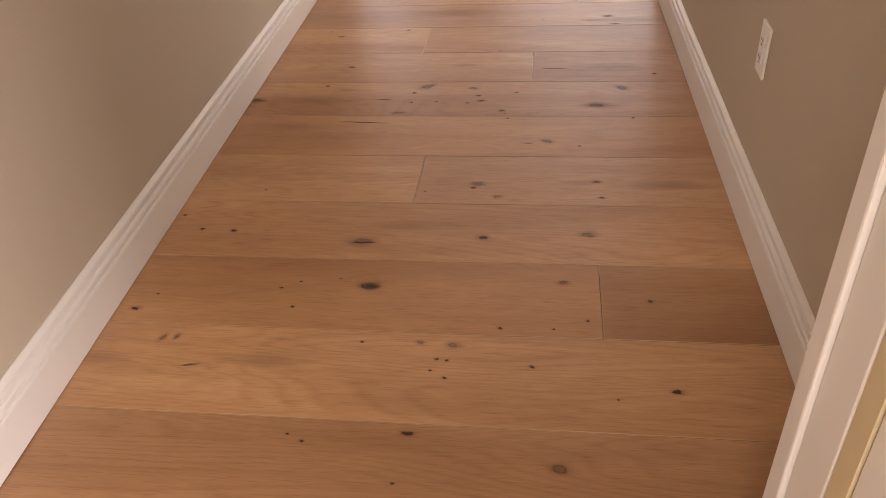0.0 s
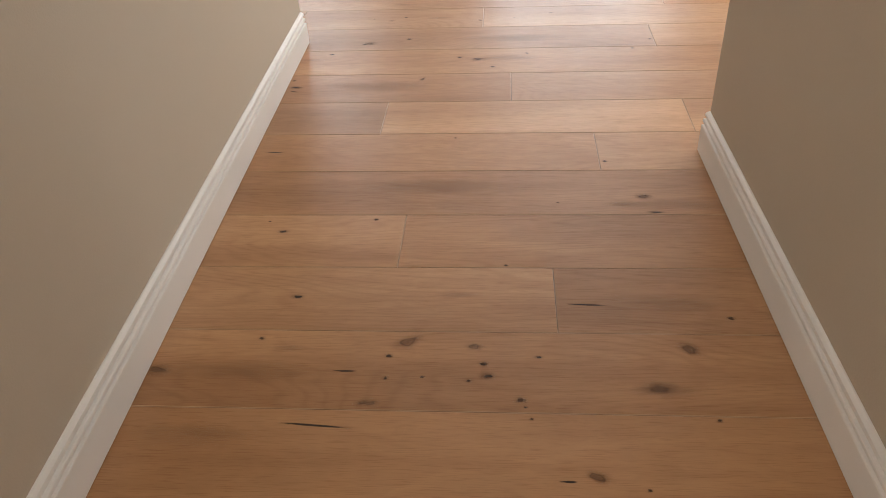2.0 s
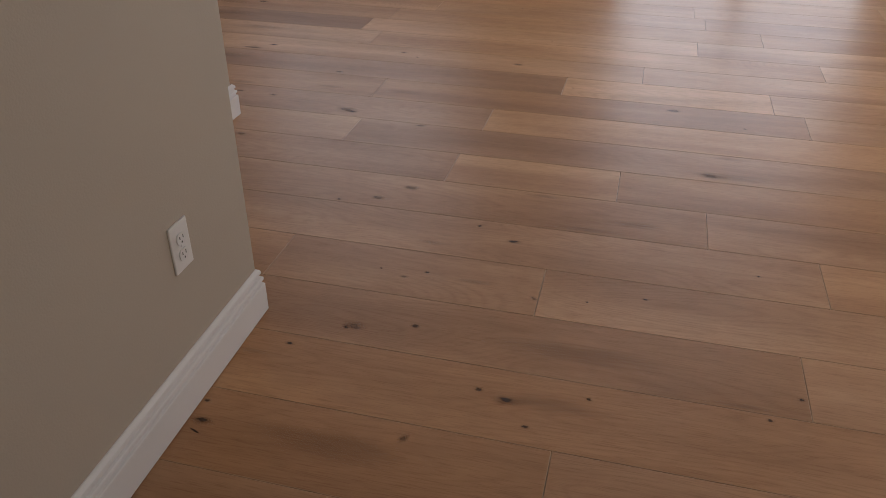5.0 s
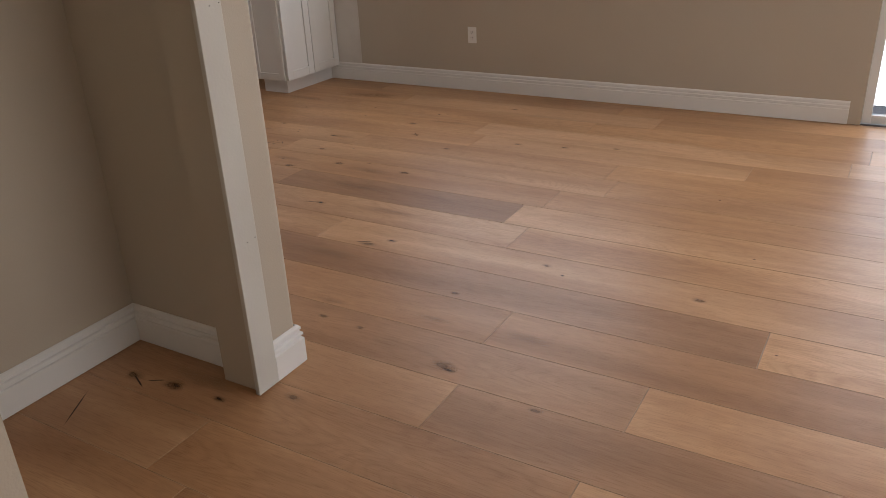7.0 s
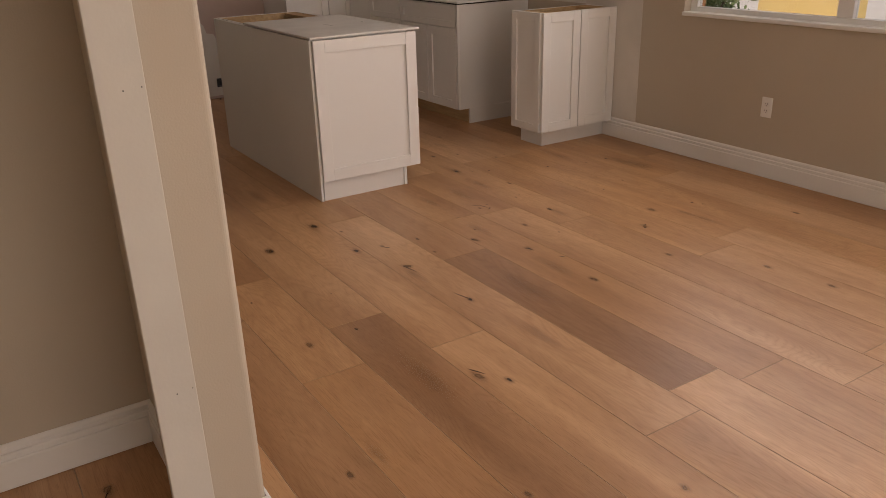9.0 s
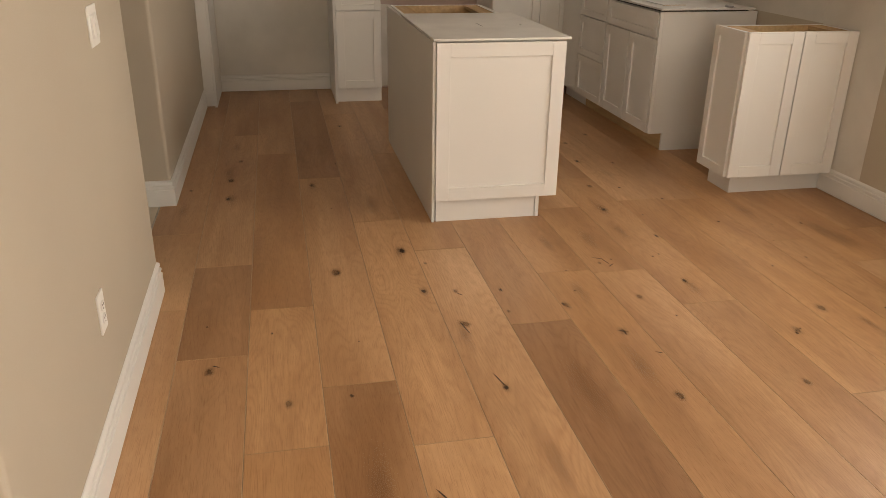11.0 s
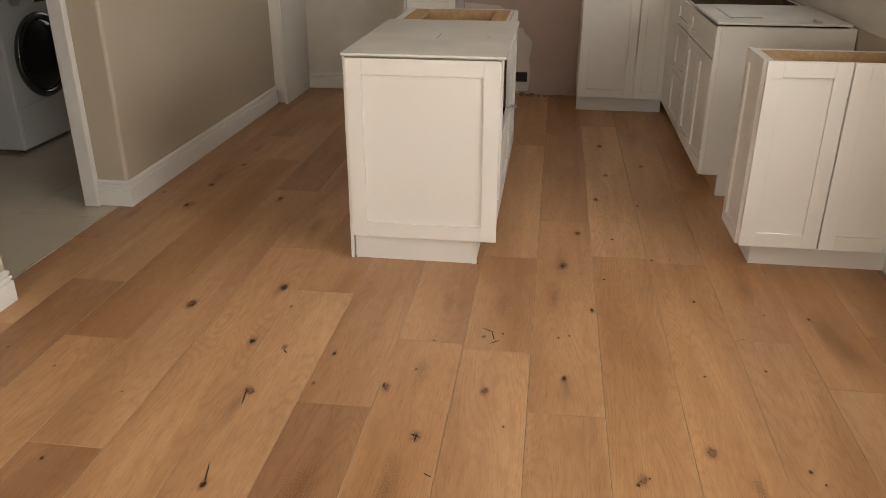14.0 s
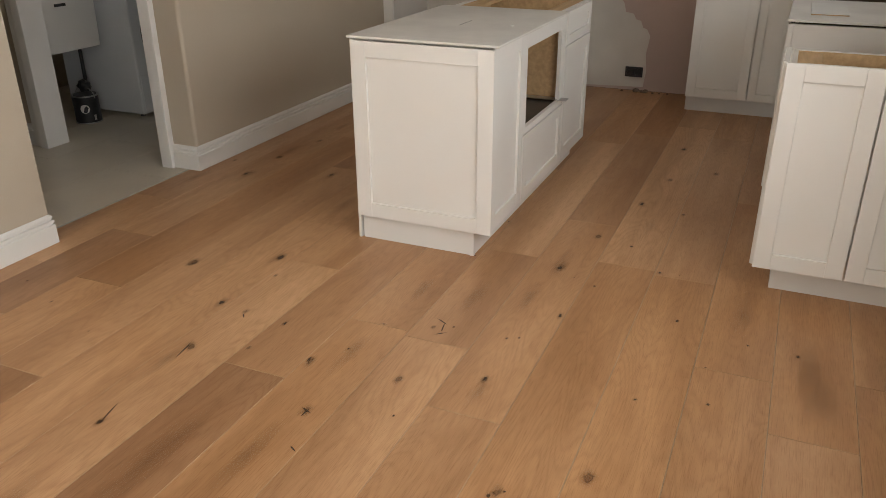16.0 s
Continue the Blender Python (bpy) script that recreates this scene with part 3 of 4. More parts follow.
bpart("shelf_liner", M_STEEL, u, (-5.015, -4.96, 7.40, 7.715, 0.4625, 0.466), 0, "grey metal strip lying in the niche")
front("drawer_front", u, at_north(7.677), 4.394, 5.041, 0.116, 0.426, 0.055)
bpart("toe_kick", M_CABSIDE, u, (-5.045, -4.389, 7.585, 7.603, 0, 0.11))

u = thing("base_cabinet", "white shaker island cabinet with a drawer and an open top", "cabinet", "island cabinets")
carcass(u, -5.552, -5.049, IY0 + 0.02, 7.655)
front("drawer_front", u, at_north(7.677), 5.052, 5.550, 0.722, 0.886, 0.05)
front("door", u, at_north(7.677), 5.052, 5.550, 0.116, 0.716)
bpart("toe_kick", M_CABSIDE, u, (-5.552, -5.049, 7.585, 7.603, 0, 0.11))

top = thing("loose_board", "dusty off-white cover board lying on the kitchen island", "board")
bpart("board", M_BOARD, top, (-4.955, -3.948, IY0 - 0.005, 7.712, 0.8945, 0.9055), 0.002)
bpart("batten", M_SUB, top, (-4.93, -4.0, IY0 + 0.03, IY0 + 0.06, 0.8885, 0.894), 0, "dark strip in the gap under the board")
bpart("batten", M_SUB, top, (-4.93, -4.0, 7.60, 7.63, 0.8885, 0.894))
bpart("scuff", M_SLOT, top, (-4.50, -4.36, 7.377, 7.3795, 0.9056, 0.9060), 0, "thin dark scratch")
bm = bmesh.new()
cyl(bm, 0.009, 0.006, 0.004, pose(-4.42, 7.60, 0.9075), 12)
part("chip", bm, M_PAPER, top, "white plaster crumb")

# corner cabinet against the window wall: two doors to the room, one to the kitchen
u = thing("end_cabinet", "white shaker end cabinet with two doors and an open top", "cabinet")
carcass(u, -4.392, -4.092, 8.732, 9.358)
front("door", u, at_east(-4.070), 8.718, 9.033, 0.116, 0.895)
front("door", u, at_east(-4.070), 9.040, 9.356, 0.116, 0.895)
front("door", u, at_south(8.706), -4.392, -4.098, 0.116, 0.895, 0.05)
bpart("toe_kick", M_CABSIDE, u, (-4.385, -4.155, 8.790, 9.355, 0, 0.112), 0.001)

# north run
u = thing("sink_cabinet", "white shaker cabinet with a wide false drawer over two doors", "cabinet", "kitchen base cabinets")
carcass(u, -5.875, -5.055, 8.715, 9.358, z1=0.888, open_top=False, inside=M_SUB)
front("drawer_front", u, at_south(8.694), -5.868, -5.062, 0.728, 0.884, 0.05)
front("door", u, at_south(8.694), -5.868, -5.469, 0.116, 0.718)
front("door", u, at_south(8.694), -5.461, -5.062, 0.116, 0.718)
bpart("toe_kick", M_PLY, u, (-5.875, -5.055, 8.800, 8.815, 0, 0.11), 0, "bare wood toe kick in shadow")
side = thing("cabinet_side_panel", "white side panel on the end of the cabinet run", "cabinet panel")
bpart("foot_panel", M_CABSIDE, side, (-5.052, -5.035, 8.800, 9.358, 0.0, 0.1195))
bpart("panel", M_CABSIDE, side, (-5.052, -5.035, 8.717, 9.358, 0.120, 0.890), 0.001)
bpart("edge_strip", M_CAB, side, (-5.052, -5.033, 8.694, 8.716, 0.120, 0.890), 0.001)
u = thing("drawer_cabinet", "white shaker drawer cabinet with three drawers", "cabinet", "kitchen base cabinets")
carcass(u, -6.40, -5.88, 8.715, 9.358, z1=0.888, open_top=False, inside=M_SUB)
for z0, z1 in ((0.728, 0.884), (0.428, 0.722), (0.116, 0.422)):
    front("drawer_front", u, at_south(8.694), -6.395, -5.885, z0, z1, 0.05)
bpart("toe_kick", M_PLY, u, (-6.40, -5.88, 8.800, 8.815, 0, 0.11))
u = thing("corner_cabinet", "plain white blind corner cabinet of the kitchen", "cabinet", "kitchen base cabinets")
bpart("body", M_CABSIDE, u, (-7.345, -6.405, 8.715, 9.358, 0.11, 0.888), 0.001)
bpart("filler", M_CAB, u, (-6.79, -6.405, 8.696, 8.713, 0.116, 0.884), 0.001)
bpart("toe_kick", M_CABSIDE, u, (-6.87, -6.405, 8.800, 8.815, 0, 0.11))
u = thing("loose_board", "loose white board lying on the sink cabinet", "board")
bpart("board", M_BOARD, u, (-5.80, -5.02, 8.69, 9.33, 0.9005, 0.912), 0.002)
# black strips imitate the shadow below the board
bpart("runner", M_SLOT, u, (-5.80, -5.05, 8.70, 8.72, 0.891, 0.9), 0, "black strip that stands in for the shade under the board")
bpart("runner", M_SLOT, u, (-5.80, -5.05, 9.28, 9.30, 0.891, 0.9))
u = thing("leaflet", "flat white booklet lying on the loose board", "booklet")
bpart("pages", M_PAPER, u, (-5.62, -5.20, 8.78, 8.94, 0.9125, 0.918), 0.001)
bpart("edge", M_PLY, u, (-5.198, -5.194, 8.78, 8.94, 0.9125, 0.9165))
u = thing("utility_knife", "small grey utility knife lying on the board", "tool")
bpart("handle", M_STEEL, u, (-5.10, -5.03, 9.16, 9.185, 0.9125, 0.926), 0.004)
bpart("blade", M_STEEL, u, (-5.028, -4.995, 9.166, 9.18, 0.916, 0.918))

u = thing("base_cabinet", "white shaker base cabinet with two doors on the far wall", "cabinet", "kitchen base cabinets")
carcass(u, -7.345, -6.825, 8.085, 8.712, z1=1.25, open_top=False)
front("door", u, at_east(-6.803), 8.088, 8.488, 0.116, 1.245)
front("door", u, at_east(-6.803), 8.496, 8.712, 0.116, 1.245, 0.05)
bpart("toe_kick", M_CABSIDE, u, (-6.905, -6.887, 8.085, 8.712, 0, 0.11))

u = thing("base_cabinet", "white shaker cabinet with a drawer beside the refrigerator niche", "cabinet", "kitchen base cabinets")
carcass(u, -7.345, -6.790, 6.805, 7.165)
front("drawer_front", u, at_east(-6.768), 6.807, 7.163, 0.728, 0.884, 0.05)
front("door", u, at_east(-6.768), 6.807, 7.163, 0.116, 0.722)
bpart("toe_kick", M_CABSIDE, u, (-6.83, -6.812, 6.805, 7.165, 0, 0.11))
u = thing("refrigerator_panel", "tall white panel beside the refrigerator niche", "cabinet panel", "refrigerator panels")
bpart("panel", M_CABSIDE, u, (-7.345, -6.746, 6.784, 6.802, 0, 2.2), 0.001)
u = thing("refrigerator_panel", "tall white panel with a notched filler beside the wall", "cabinet panel", "refrigerator panels")
bpart("panel", M_CABSIDE, u, (-7.345, -6.738, 5.832, 5.850, 0, 2.2), 0.001)
bpart("filler", M_CAB, u, (-6.775, -6.738, 5.757, 5.831, 0.108, 2.2), 0.001)
bpart("toe_kick", M_CABSIDE, u, (-6.80, -6.785, 5.757, 5.831, 0, 0.106))

# open electrical box and crumbs at the far wall
u = thing("electrical_box", "black electrical box set low in the bare wall", "electrical box")
bm = bmesh.new()
for d in ((-7.349, -7.338, 7.556, 7.690, 0.172, 0.182), (-7.349, -7.338, 7.556, 7.690, 0.105, 0.115), (-7.349, -7.338, 7.556, 7.566, 0.1155, 0.1715), (-7.349, -7.338, 7.68, 7.690, 0.1155, 0.1715), (-7.3465, -7.342, 7.567, 7.679, 0.116, 0.171)):
    box(bm, *d, 0.001)
part("box", bm, M_BLACK, u)
for y in (7.595, 7.65):
    bpart("receptacle", M_BLACK, u, (-7.3415, -7.334, y - 0.02, y + 0.02, 0.125, 0.162), 0.003)
rng = random.Random(5)
for y, s in ((7.66, 0.05), (7.70, 0.035), (7.73, 0.045), (7.79, 0.02), (7.84, 0.016), (7.90, 0.02), (7.55, 0.022)):
    bm = bmesh.new()
    bmesh.ops.create_icosphere(bm, subdivisions=2, radius=s / 2)
    for v in bm.verts:
        v.co *= 0.75 + 0.5 * rng.random()
        v.co.z = max(v.co.z * 0.6, -0.2 * s)
    zmin = min(v.co.z for v in bm.verts)
    bmesh.ops.translate(bm, vec=(-7.30 + 0.02 * rng.random(), y, -zmin), verts=bm.verts)
    tagged(part("plaster_crumb", bm, M_RUST), "small crumb of plaster on the floor by the bare wall", "debris", "plaster crumbs")

# ---- laundry ----


def washer(x, label):
    """A front-loading machine that faces +y."""
    w = thing("washing_machine", label, "washing machine", "laundry machines")
    bpart("body", M_ENAMEL, w, (-0.34, 0.34, -0.68, 0.0, 0.02, 0.98), 0.012)
    bpart("kick_panel", M_ENAMEL, w, (-0.325, 0.325, 0.0, 0.006, 0.04, 0.290), 0.003)
    for sx in (-0.29, 0.29):
        for y in (-0.58, -0.06):
            b = bmesh.new()
            cyl(b, 0.018, 0.018, 0.022, pose(sx, y, 0.011), 12)
            part("foot", b, M_BLACK, w)
    # door: steel ring round a dark bowl
    b2 = bmesh.new()
    for i in range(48):
        a = math.tau * i / 48
        for j in range(8):
            c = math.tau * j / 8
            r = 0.240 + 0.024 * math.cos(c)
            b2.verts.new((r * math.cos(a), 0.018 + 0.024 * math.sin(c), 0.56 + r * math.sin(a)))
    b2.verts.ensure_lookup_table()
    for i in range(48):
        for j in range(8):
            q = [i * 8 + j, i * 8 + (j + 1) % 8, ((i + 1) % 48) * 8 + (j + 1) % 8, ((i + 1) % 48) * 8 + j]
            b2.faces.new([b2.verts[k] for k in q])
    door = part("door", b2, M_DCHROME, w, "dark chrome door ring", True)
    b = bmesh.new()
    bmesh.ops.create_uvsphere(b, u_segments=40, v_segments=16, radius=0.230, matrix=pose(0, 0.012, 0.56) @ Matrix.Diagonal((1, 0.22, 1, 1)))
    part("door_glass", b, M_DGLASS, door, "dark bulging door glass", True)
    b = bmesh.new()
    cyl(b, 0.032, 0.028, 0.03, pose(0.17, 0.016, 0.905, -90, 0, 0), 24)
    part("dial", b, M_STEEL, w)
    bpart("display", M_BLACK, w, (-0.20, -0.04, 0.0, 0.003, 0.875, 0.925), 0.001)
    w.location = (x, 4.65, 0.0)
    return w


washer(-5.548, "white front-loading washing machine with a dark round door")
washer(-6.245, "white front-loading dryer with a dark round door beside the washer")

tub = thing("utility_sink", "white molded laundry sink on thin legs in the laundry", "sink", loc=(0, 0, 0))
bm = bmesh.new()
box(bm, -5.17, -4.60, 3.82, 4.412, 0.495, 0.90, 0.01)
for v in bm.verts:
    k = (v.co.z - 0.495) / 0.405
    v.co.x = -4.885 + (v.co.x + 4.885) * (0.96 + 0.04 * k)
part("bowl", bm, M_PLATE, tub)
for x in (-5.12, -4.65):
    for y in (3.93, 4.25):
        b = bmesh.new()
        cyl(b, 0.014, 0.012, 0.50, pose(x, y, 0.25), 12)
        part("leg", b, M_BLACK, tub)
bpart("label_bar", M_SLOT, tub, (-4.93, -4.84, 4.4125, 4.414, 0.780, 0.798), 0, "small grey printed mark")

can = thing("paint_can", "dark gallon paint can with a pale round label on the tiles", "paint can", loc=(-4.99, 4.36, 0.0))
b = bmesh.new()
cyl(b, 0.083, 0.083, 0.185, pose(0, 0, 0.0965), 40)
part("can", b, M_BLACK, can)
for z in (0.006, 0.186):
    b = bmesh.new()
    cyl(b, 0.0855, 0.0855, 0.008, pose(0, 0, z), 40)
    part("rim", b, M_STEEL, can)
b = bmesh.new()
cyl(b, 0.074, 0.074, 0.006, pose(0, 0, 0.192), 40)
part("lid", b, M_BLACK, can)
b = bmesh.new()
rings = []
for i in range(20):
    a = math.tau * i / 20
    u_, z_ = 0.030 * math.cos(a), 0.030 * math.sin(a)
    ang = radians(38) + u_ / 0.0838
    rings.append(b.verts.new((0.0842 * math.cos(ang), 0.0842 * math.sin(ang), 0.105 + z_)))
b.faces.new(rings)
part("label", b, M_PAPER, can, "pale round label")
for k in range(4):
    ang = radians(74) + k * 0.05
    m = pose(0.0838 * math.cos(ang), 0.0838 * math.sin(ang), 0.042, 0, 0, math.degrees(ang))
    b = box(bmesh.new(), -0.0004, 0.0004, -0.0012, 0.0012, -0.018, 0.018)
    bmesh.ops.transform(b, matrix=m, verts=b.verts)
    part("printed_bar", b, M_PAPER, can, "pale printed bar")
b = bmesh.new()
for i in range(17):
    a = math.pi * i / 16
    b.verts.new((0, 0.088 * math.cos(a), 0.17 + 0.075 * math.sin(a)))
b.verts.ensure_lookup_table()
for i in range(16):
    b.edges.new((b.verts[i], b.verts[i + 1]))
wire = part("bail", b, M_STEEL, can)
sk = wire.modifiers.new("skin", "SKIN")
for v in wire.data.skin_vertices[0].data:
    v.radius = (0.002, 0.002)
rag = bmesh.new()
bmesh.ops.create_icosphere(rag, subdivisions=3, radius=0.04)
for v in rag.verts:
    v.co *= 1 + 0.5 * noise.noise(v.co * 45)
bmesh.ops.translate(rag, vec=(-5.00, 4.36, 0.1965 - min(v.co.z for v in rag.verts)), verts=rag.verts)
tagged(part("rag", rag, M_BLACK, None, "", True), "crumpled dark rag lying on the paint can", "rag")

# ---- garden seen through the window ----
structure("ground", [(-3000, 3000, -3000, 3000, -0.35, -0.15)], M_GROUND, "dry garden ground outside the window", "ground")
structure("pavement", [(-24, 6, 9.62, 29.5, -0.149, -0.12)], M_CONCRETE, "pale sunlit concrete patio outside the window", "pavement")
structure("wall_13", [(-7.1, -5.75, 15.0, 15.3, -0.12, 3.2)], M_YELLOW, "sunlit yellow stucco garden wall")
post = thing("post", "orange-stained wooden porch post outside the window", "post")
bpart("shaft", M_POST, post, (-5.70, -5.55, 11.9, 12.05, -0.12, 2.6), 0.006)


def shrub(x, y, h, seed):
    """Stems and many small leaves in clumps."""
    r = random.Random(seed)
    s = thing("shrub", "leafy green garden shrub outside the window", "shrub", "garden shrubs")
    b = bmesh.new()
    tips = []
    for i in range(9):
        a = math.tau * i / 9 + r.random()
        tip = Vector((math.cos(a) * 0.5 * r.random(), math.sin(a) * 0.5 * r.random(), h * (0.5 + 0.5 * r.random())))
        d = tip.to_track_quat("Z", "Y").to_matrix().to_4x4()
        bmesh.ops.create_cone(b, segments=6, radius1=0.02, radius2=0.006, depth=tip.length, matrix=d @ Matrix.Translation((0, 0, tip.length / 2)))
        tips.append(tip)
    st = part("stem", b, M_BARK, s)
    me = bpy.data.meshes.new("leaves")
    vs, fs = [], []
    for i in range(1500):
        c = r.choice(tips) * (0.35 + 0.7 * r.random()) + Vector((r.gauss(0, 0.16), r.gauss(0, 0.16), r.gauss(0, 0.14)))
        q = Euler((r.random() * 3, r.random() * 3, r.random() * 6)).to_matrix()
        k = len(vs)
        for p in ((0, -0.045, 0), (0.018, 0, 0.005), (0, 0.045, 0), (-0.018, 0, 0.005)):
            vs.append(tuple(c + q @ Vector(p)))
        fs.append((k, k + 1, k + 2, k + 3))
    me.from_pydata(vs, [], fs)
    me.materials.append(M_LEAF)
    o = new("leaves", me)
    o.parent = s
    s.location = (x, y, -0.12 if y < 29.5 else -0.15)


for i, (x, y, h) in enumerate(((-7.1, 13.6, 1.2), (-6.65, 13.3, 1.1), (-10.4, 30.2, 1.5), (-9.0, 30.5, 1.4), (-7.6, 30.2, 1.3))):
    shrub(x, y, h, 30 + i)

# ---- floor tiles of the laundry ----
tile_floor = tagged(part("tile_floor", box(bmesh.new(), -7.35, -3.365, 3.32, 5.680, -0.0215, -0.004), M_GROUT), "cream ceramic tile floor of the laundry passage", "floor", kind="structure")
TW, TD = 0.90, 0.437
for j in range(6):
    y1 = 5.680 - j * TD
    y0 = max(3.322, y1 - TD + 0.003)
    x = -3.367 - (0.45 if j % 2 else 0.0)
    edges = [-3.367] + ([x] if j % 2 else [])
    while edges[-1] > -7.34:
        edges.append(max(-7.348, edges[-1] - TW))
    for a, b_ in zip(edges, edges[1:]):
        bm = bmesh.new()
        box(bm, b_ + 0.003, a, y0, y1, -0.0035, 0.0, 0.0)
        part("tile", bm, M_TILE, tile_floor)

# ---- plank floor ----
floor = tagged(new("floor"), "wide oiled oak plank floor with knots", "floor", kind="structure")
PITCH, Y0 = 0.2425, 7.385
JOINTS = {-27: [1.2], -26: [1.2], -25: [1.1], -24: [0.25], -23: [1.3], -21: [1.2], -20: [1.0], -17: [1.15], -13: [1.2], -22: [-0.21], -19: [0.077], -18: [-0.317], -16: [0.244], -15: [-0.455, 0.568], -14: [-0.020], -12: [0.556], -11: [-0.95, -0.137],
          -10: [0.664], -9: [0.338], -8: [-0.58, 0.037], -7: [-4.01, -3.20, 1.018], -6: [-5.83, -3.597, -2.808, -0.543], -5: [-3.152, -2.245, -1.112],
          -4: [-6.86, -4.79, -2.556, -0.279, 0.644], -3: [-6.37, -2.200, 0.073], -2: [-3.628, -1.376, 0.92], -1: [-2.863, 0.335], 1: [-4.07, -3.257], 2: [-2.907],
          3: [-6.41, -4.13], 4: [-2.31], 5: [-1.67], 6: [-3.17], 7: [-3.54]}
# (-4, -0.279) is lightened to paint in the window glare on that plank
TONES = {(-24, 0.25): 0.80, (1, -3.257): 1.0, (0, -9): 0.86, (4, -2.31): 1.08, (-1, -2.863): 0.64, (-6, -3.597): 0.78, (-4, -6.86): 0.74, (2, -2.907): 1.0, (-4, -2.556): 0.80, (-4, -0.279): 1.3, (-8, -0.58): 1.06, (-14, -0.95): 0.86, (-15, -0.455): 1.1, (-25, -0.95): 1.06, (-26, -0.95): 0.88, (-24, -0.95): 0.96, (-23, -0.95): 1.04, (-20, -0.95): 0.93, (-17, -0.95): 0.88, (1, -4.07): 0.93, (-2, -3.628): 1.12, (-1, -9): 1.10, (-5, -2.245): 0.86}
ROW_TONES = {-3: 1.05, -2: 1.08, 0: 0.95, 2: 0.97, 4: 1.05, 5: 1.03}
rng = random.Random(11)


def row_span(y):
    """Where the planks of a row begin and end."""
    if y < 3.5:
        return -0.95, 2.99
    if y < 4.4:
        return -0.95, 2.99
    if y < 5.6:
        return -2.30, 2.99
    return -7.345, 2.99


def plank(x0, x1, y0, y1, tone, warm):
    g, c, d = 0.0006, 0.0015, 0.0008
    x0, x1, y0, y1 = x0 + g, x1 - g, y0 + g, y1 - g
    me = bpy.data.meshes.new("plank")
    vs = [(x0, y0, -0.02), (x1, y0, -0.02), (x1, y1, -0.02), (x0, y1, -0.02), (x0, y0, -d), (x1, y0, -d), (x1, y1, -d), (x0, y1, -d),
          (x0 + c, y0 + c, 0), (x1 - c, y0 + c, 0), (x1 - c, y1 - c, 0), (x0 + c, y1 - c, 0)]
    fs = [(3, 2, 1, 0), (8, 9, 10, 11)]
    for i in range(4):
        j = (i + 1) % 4
        fs += [(i, j, 4 + j, 4 + i), (4 + i, 4 + j, 8 + j, 8 + i)]
    me.from_pydata(vs, [], fs)
    me.materials.append(M_OAK)
    me.materials.append(M_EDGE)
    # bevel faces take the painted highlight colour
    for i in range(3, 10, 2):
        me.polygons[i].material_index = 1
    ob = new("plank", me)
    ob.parent = floor
    ob.color = (tone, tone ** 1.22 * (1 + 0.03 * warm), tone ** 1.38 * (1 + 0.09 * warm), 1)
    return ob


planks = []
for r in range(-37, 9):
    y0, y1 = Y0 + PITCH * r, min(Y0 + PITCH * (r + 1), YN - 0.002)
    if y1 - y0 < 0.02:
        continue
    a, b_ = row_span((y0 + y1) / 2)
    known = [j for j in JOINTS.get(r, []) if a < j < b_]
    if not known:
        known = [rng.uniform(-0.6, 0.9) if y1 < 3.6 else rng.uniform(-6.5, -4.5)]
    js = list(known)
    while js[0] - a > 2.3:
        js.insert(0, js[0] - rng.uniform(1.5, 2.2))
    i = 0
    while i < len(js) - 1:
        if js[i + 1] - js[i] > 2.6:
            js.insert(i + 1, js[i] + (js[i + 1] - js[i]) * rng.uniform(0.42, 0.58))
        i += 1
    while b_ - js[-1] > 2.3:
        js.append(js[-1] + rng.uniform(1.5, 2.2))
    xs = [a] + js + [b_]
    for k, (p, q) in enumerate(zip(xs, xs[1:])):
        if q - p < 0.05:
            continue
        tone = rng.choice((0.87, 0.92, 0.97, 1.02, 1.06, 1.11)) + rng.uniform(-0.02, 0.02)
        if y1 < 5.7:
            tone = 0.98 + 0.55 * (tone - 1.0)
        tone = ROW_TONES.get(r, tone)
        tone = TONES.get((r, p), tone)
        planks.append((p, q, y0, y1, plank(p, q, y0, y1, tone, rng.uniform(-1, 1))))

# knots: one unit square for each kind, laid on the plank that holds it
KNOT_MESH = {}
for kind in KNOT_KINDS:
    me = bpy.data.meshes.new("knot")
    me.from_pydata([(-1, -1, 0), (1, -1, 0), (1, 1, 0), (-1, 1, 0)], [], [(0, 1, 2, 3)])
    me.materials.append(KNOT_KINDS[kind][0])
    KNOT_MESH[kind] = me
SPREAD = {"open": (1.35, 0.68), "tight": (1.05, 0.60), "stain": (0.95, 0.22), "crack": (0.50, 0.0), "pin": (1.0, 0.70)}
laid = 0


def knot(x, y, kind, l, turn=0.0):
    global laid
    owner = next((p for p in planks if p[0] < x < p[1] and p[2] <= y <= p[3]), None)
    if owner is None:
        return
    hx, hy = SPREAD[kind][0] * l, SPREAD[kind][1] * l or 0.0045
    hx = min(hx, x - owner[0], owner[1] - x) if kind != "crack" else hx
    hy = min(hy, max(0.006, y - owner[2]), max(0.006, owner[3] - y))
    laid += 1
    ob = new("knot", KNOT_MESH[kind])
    ob.parent = owner[4]
    ob.matrix_world = pose(x, y, 0.0003 + 0.00001 * (laid % 12), 0, 0, turn) @ Matrix.Diagonal((hx, hy, 1, 1))
    ob["label"] = KNOT_KINDS[kind][1]


def knots(row, *items):
    """Knots of one row of planks: x, the share of the row's width, kind, length and turn."""
    for x, share, kind, l, *turn in items:
        knot(x, Y0 + PITCH * (row + min(0.97, max(0.03, share))), kind, l, *turn)


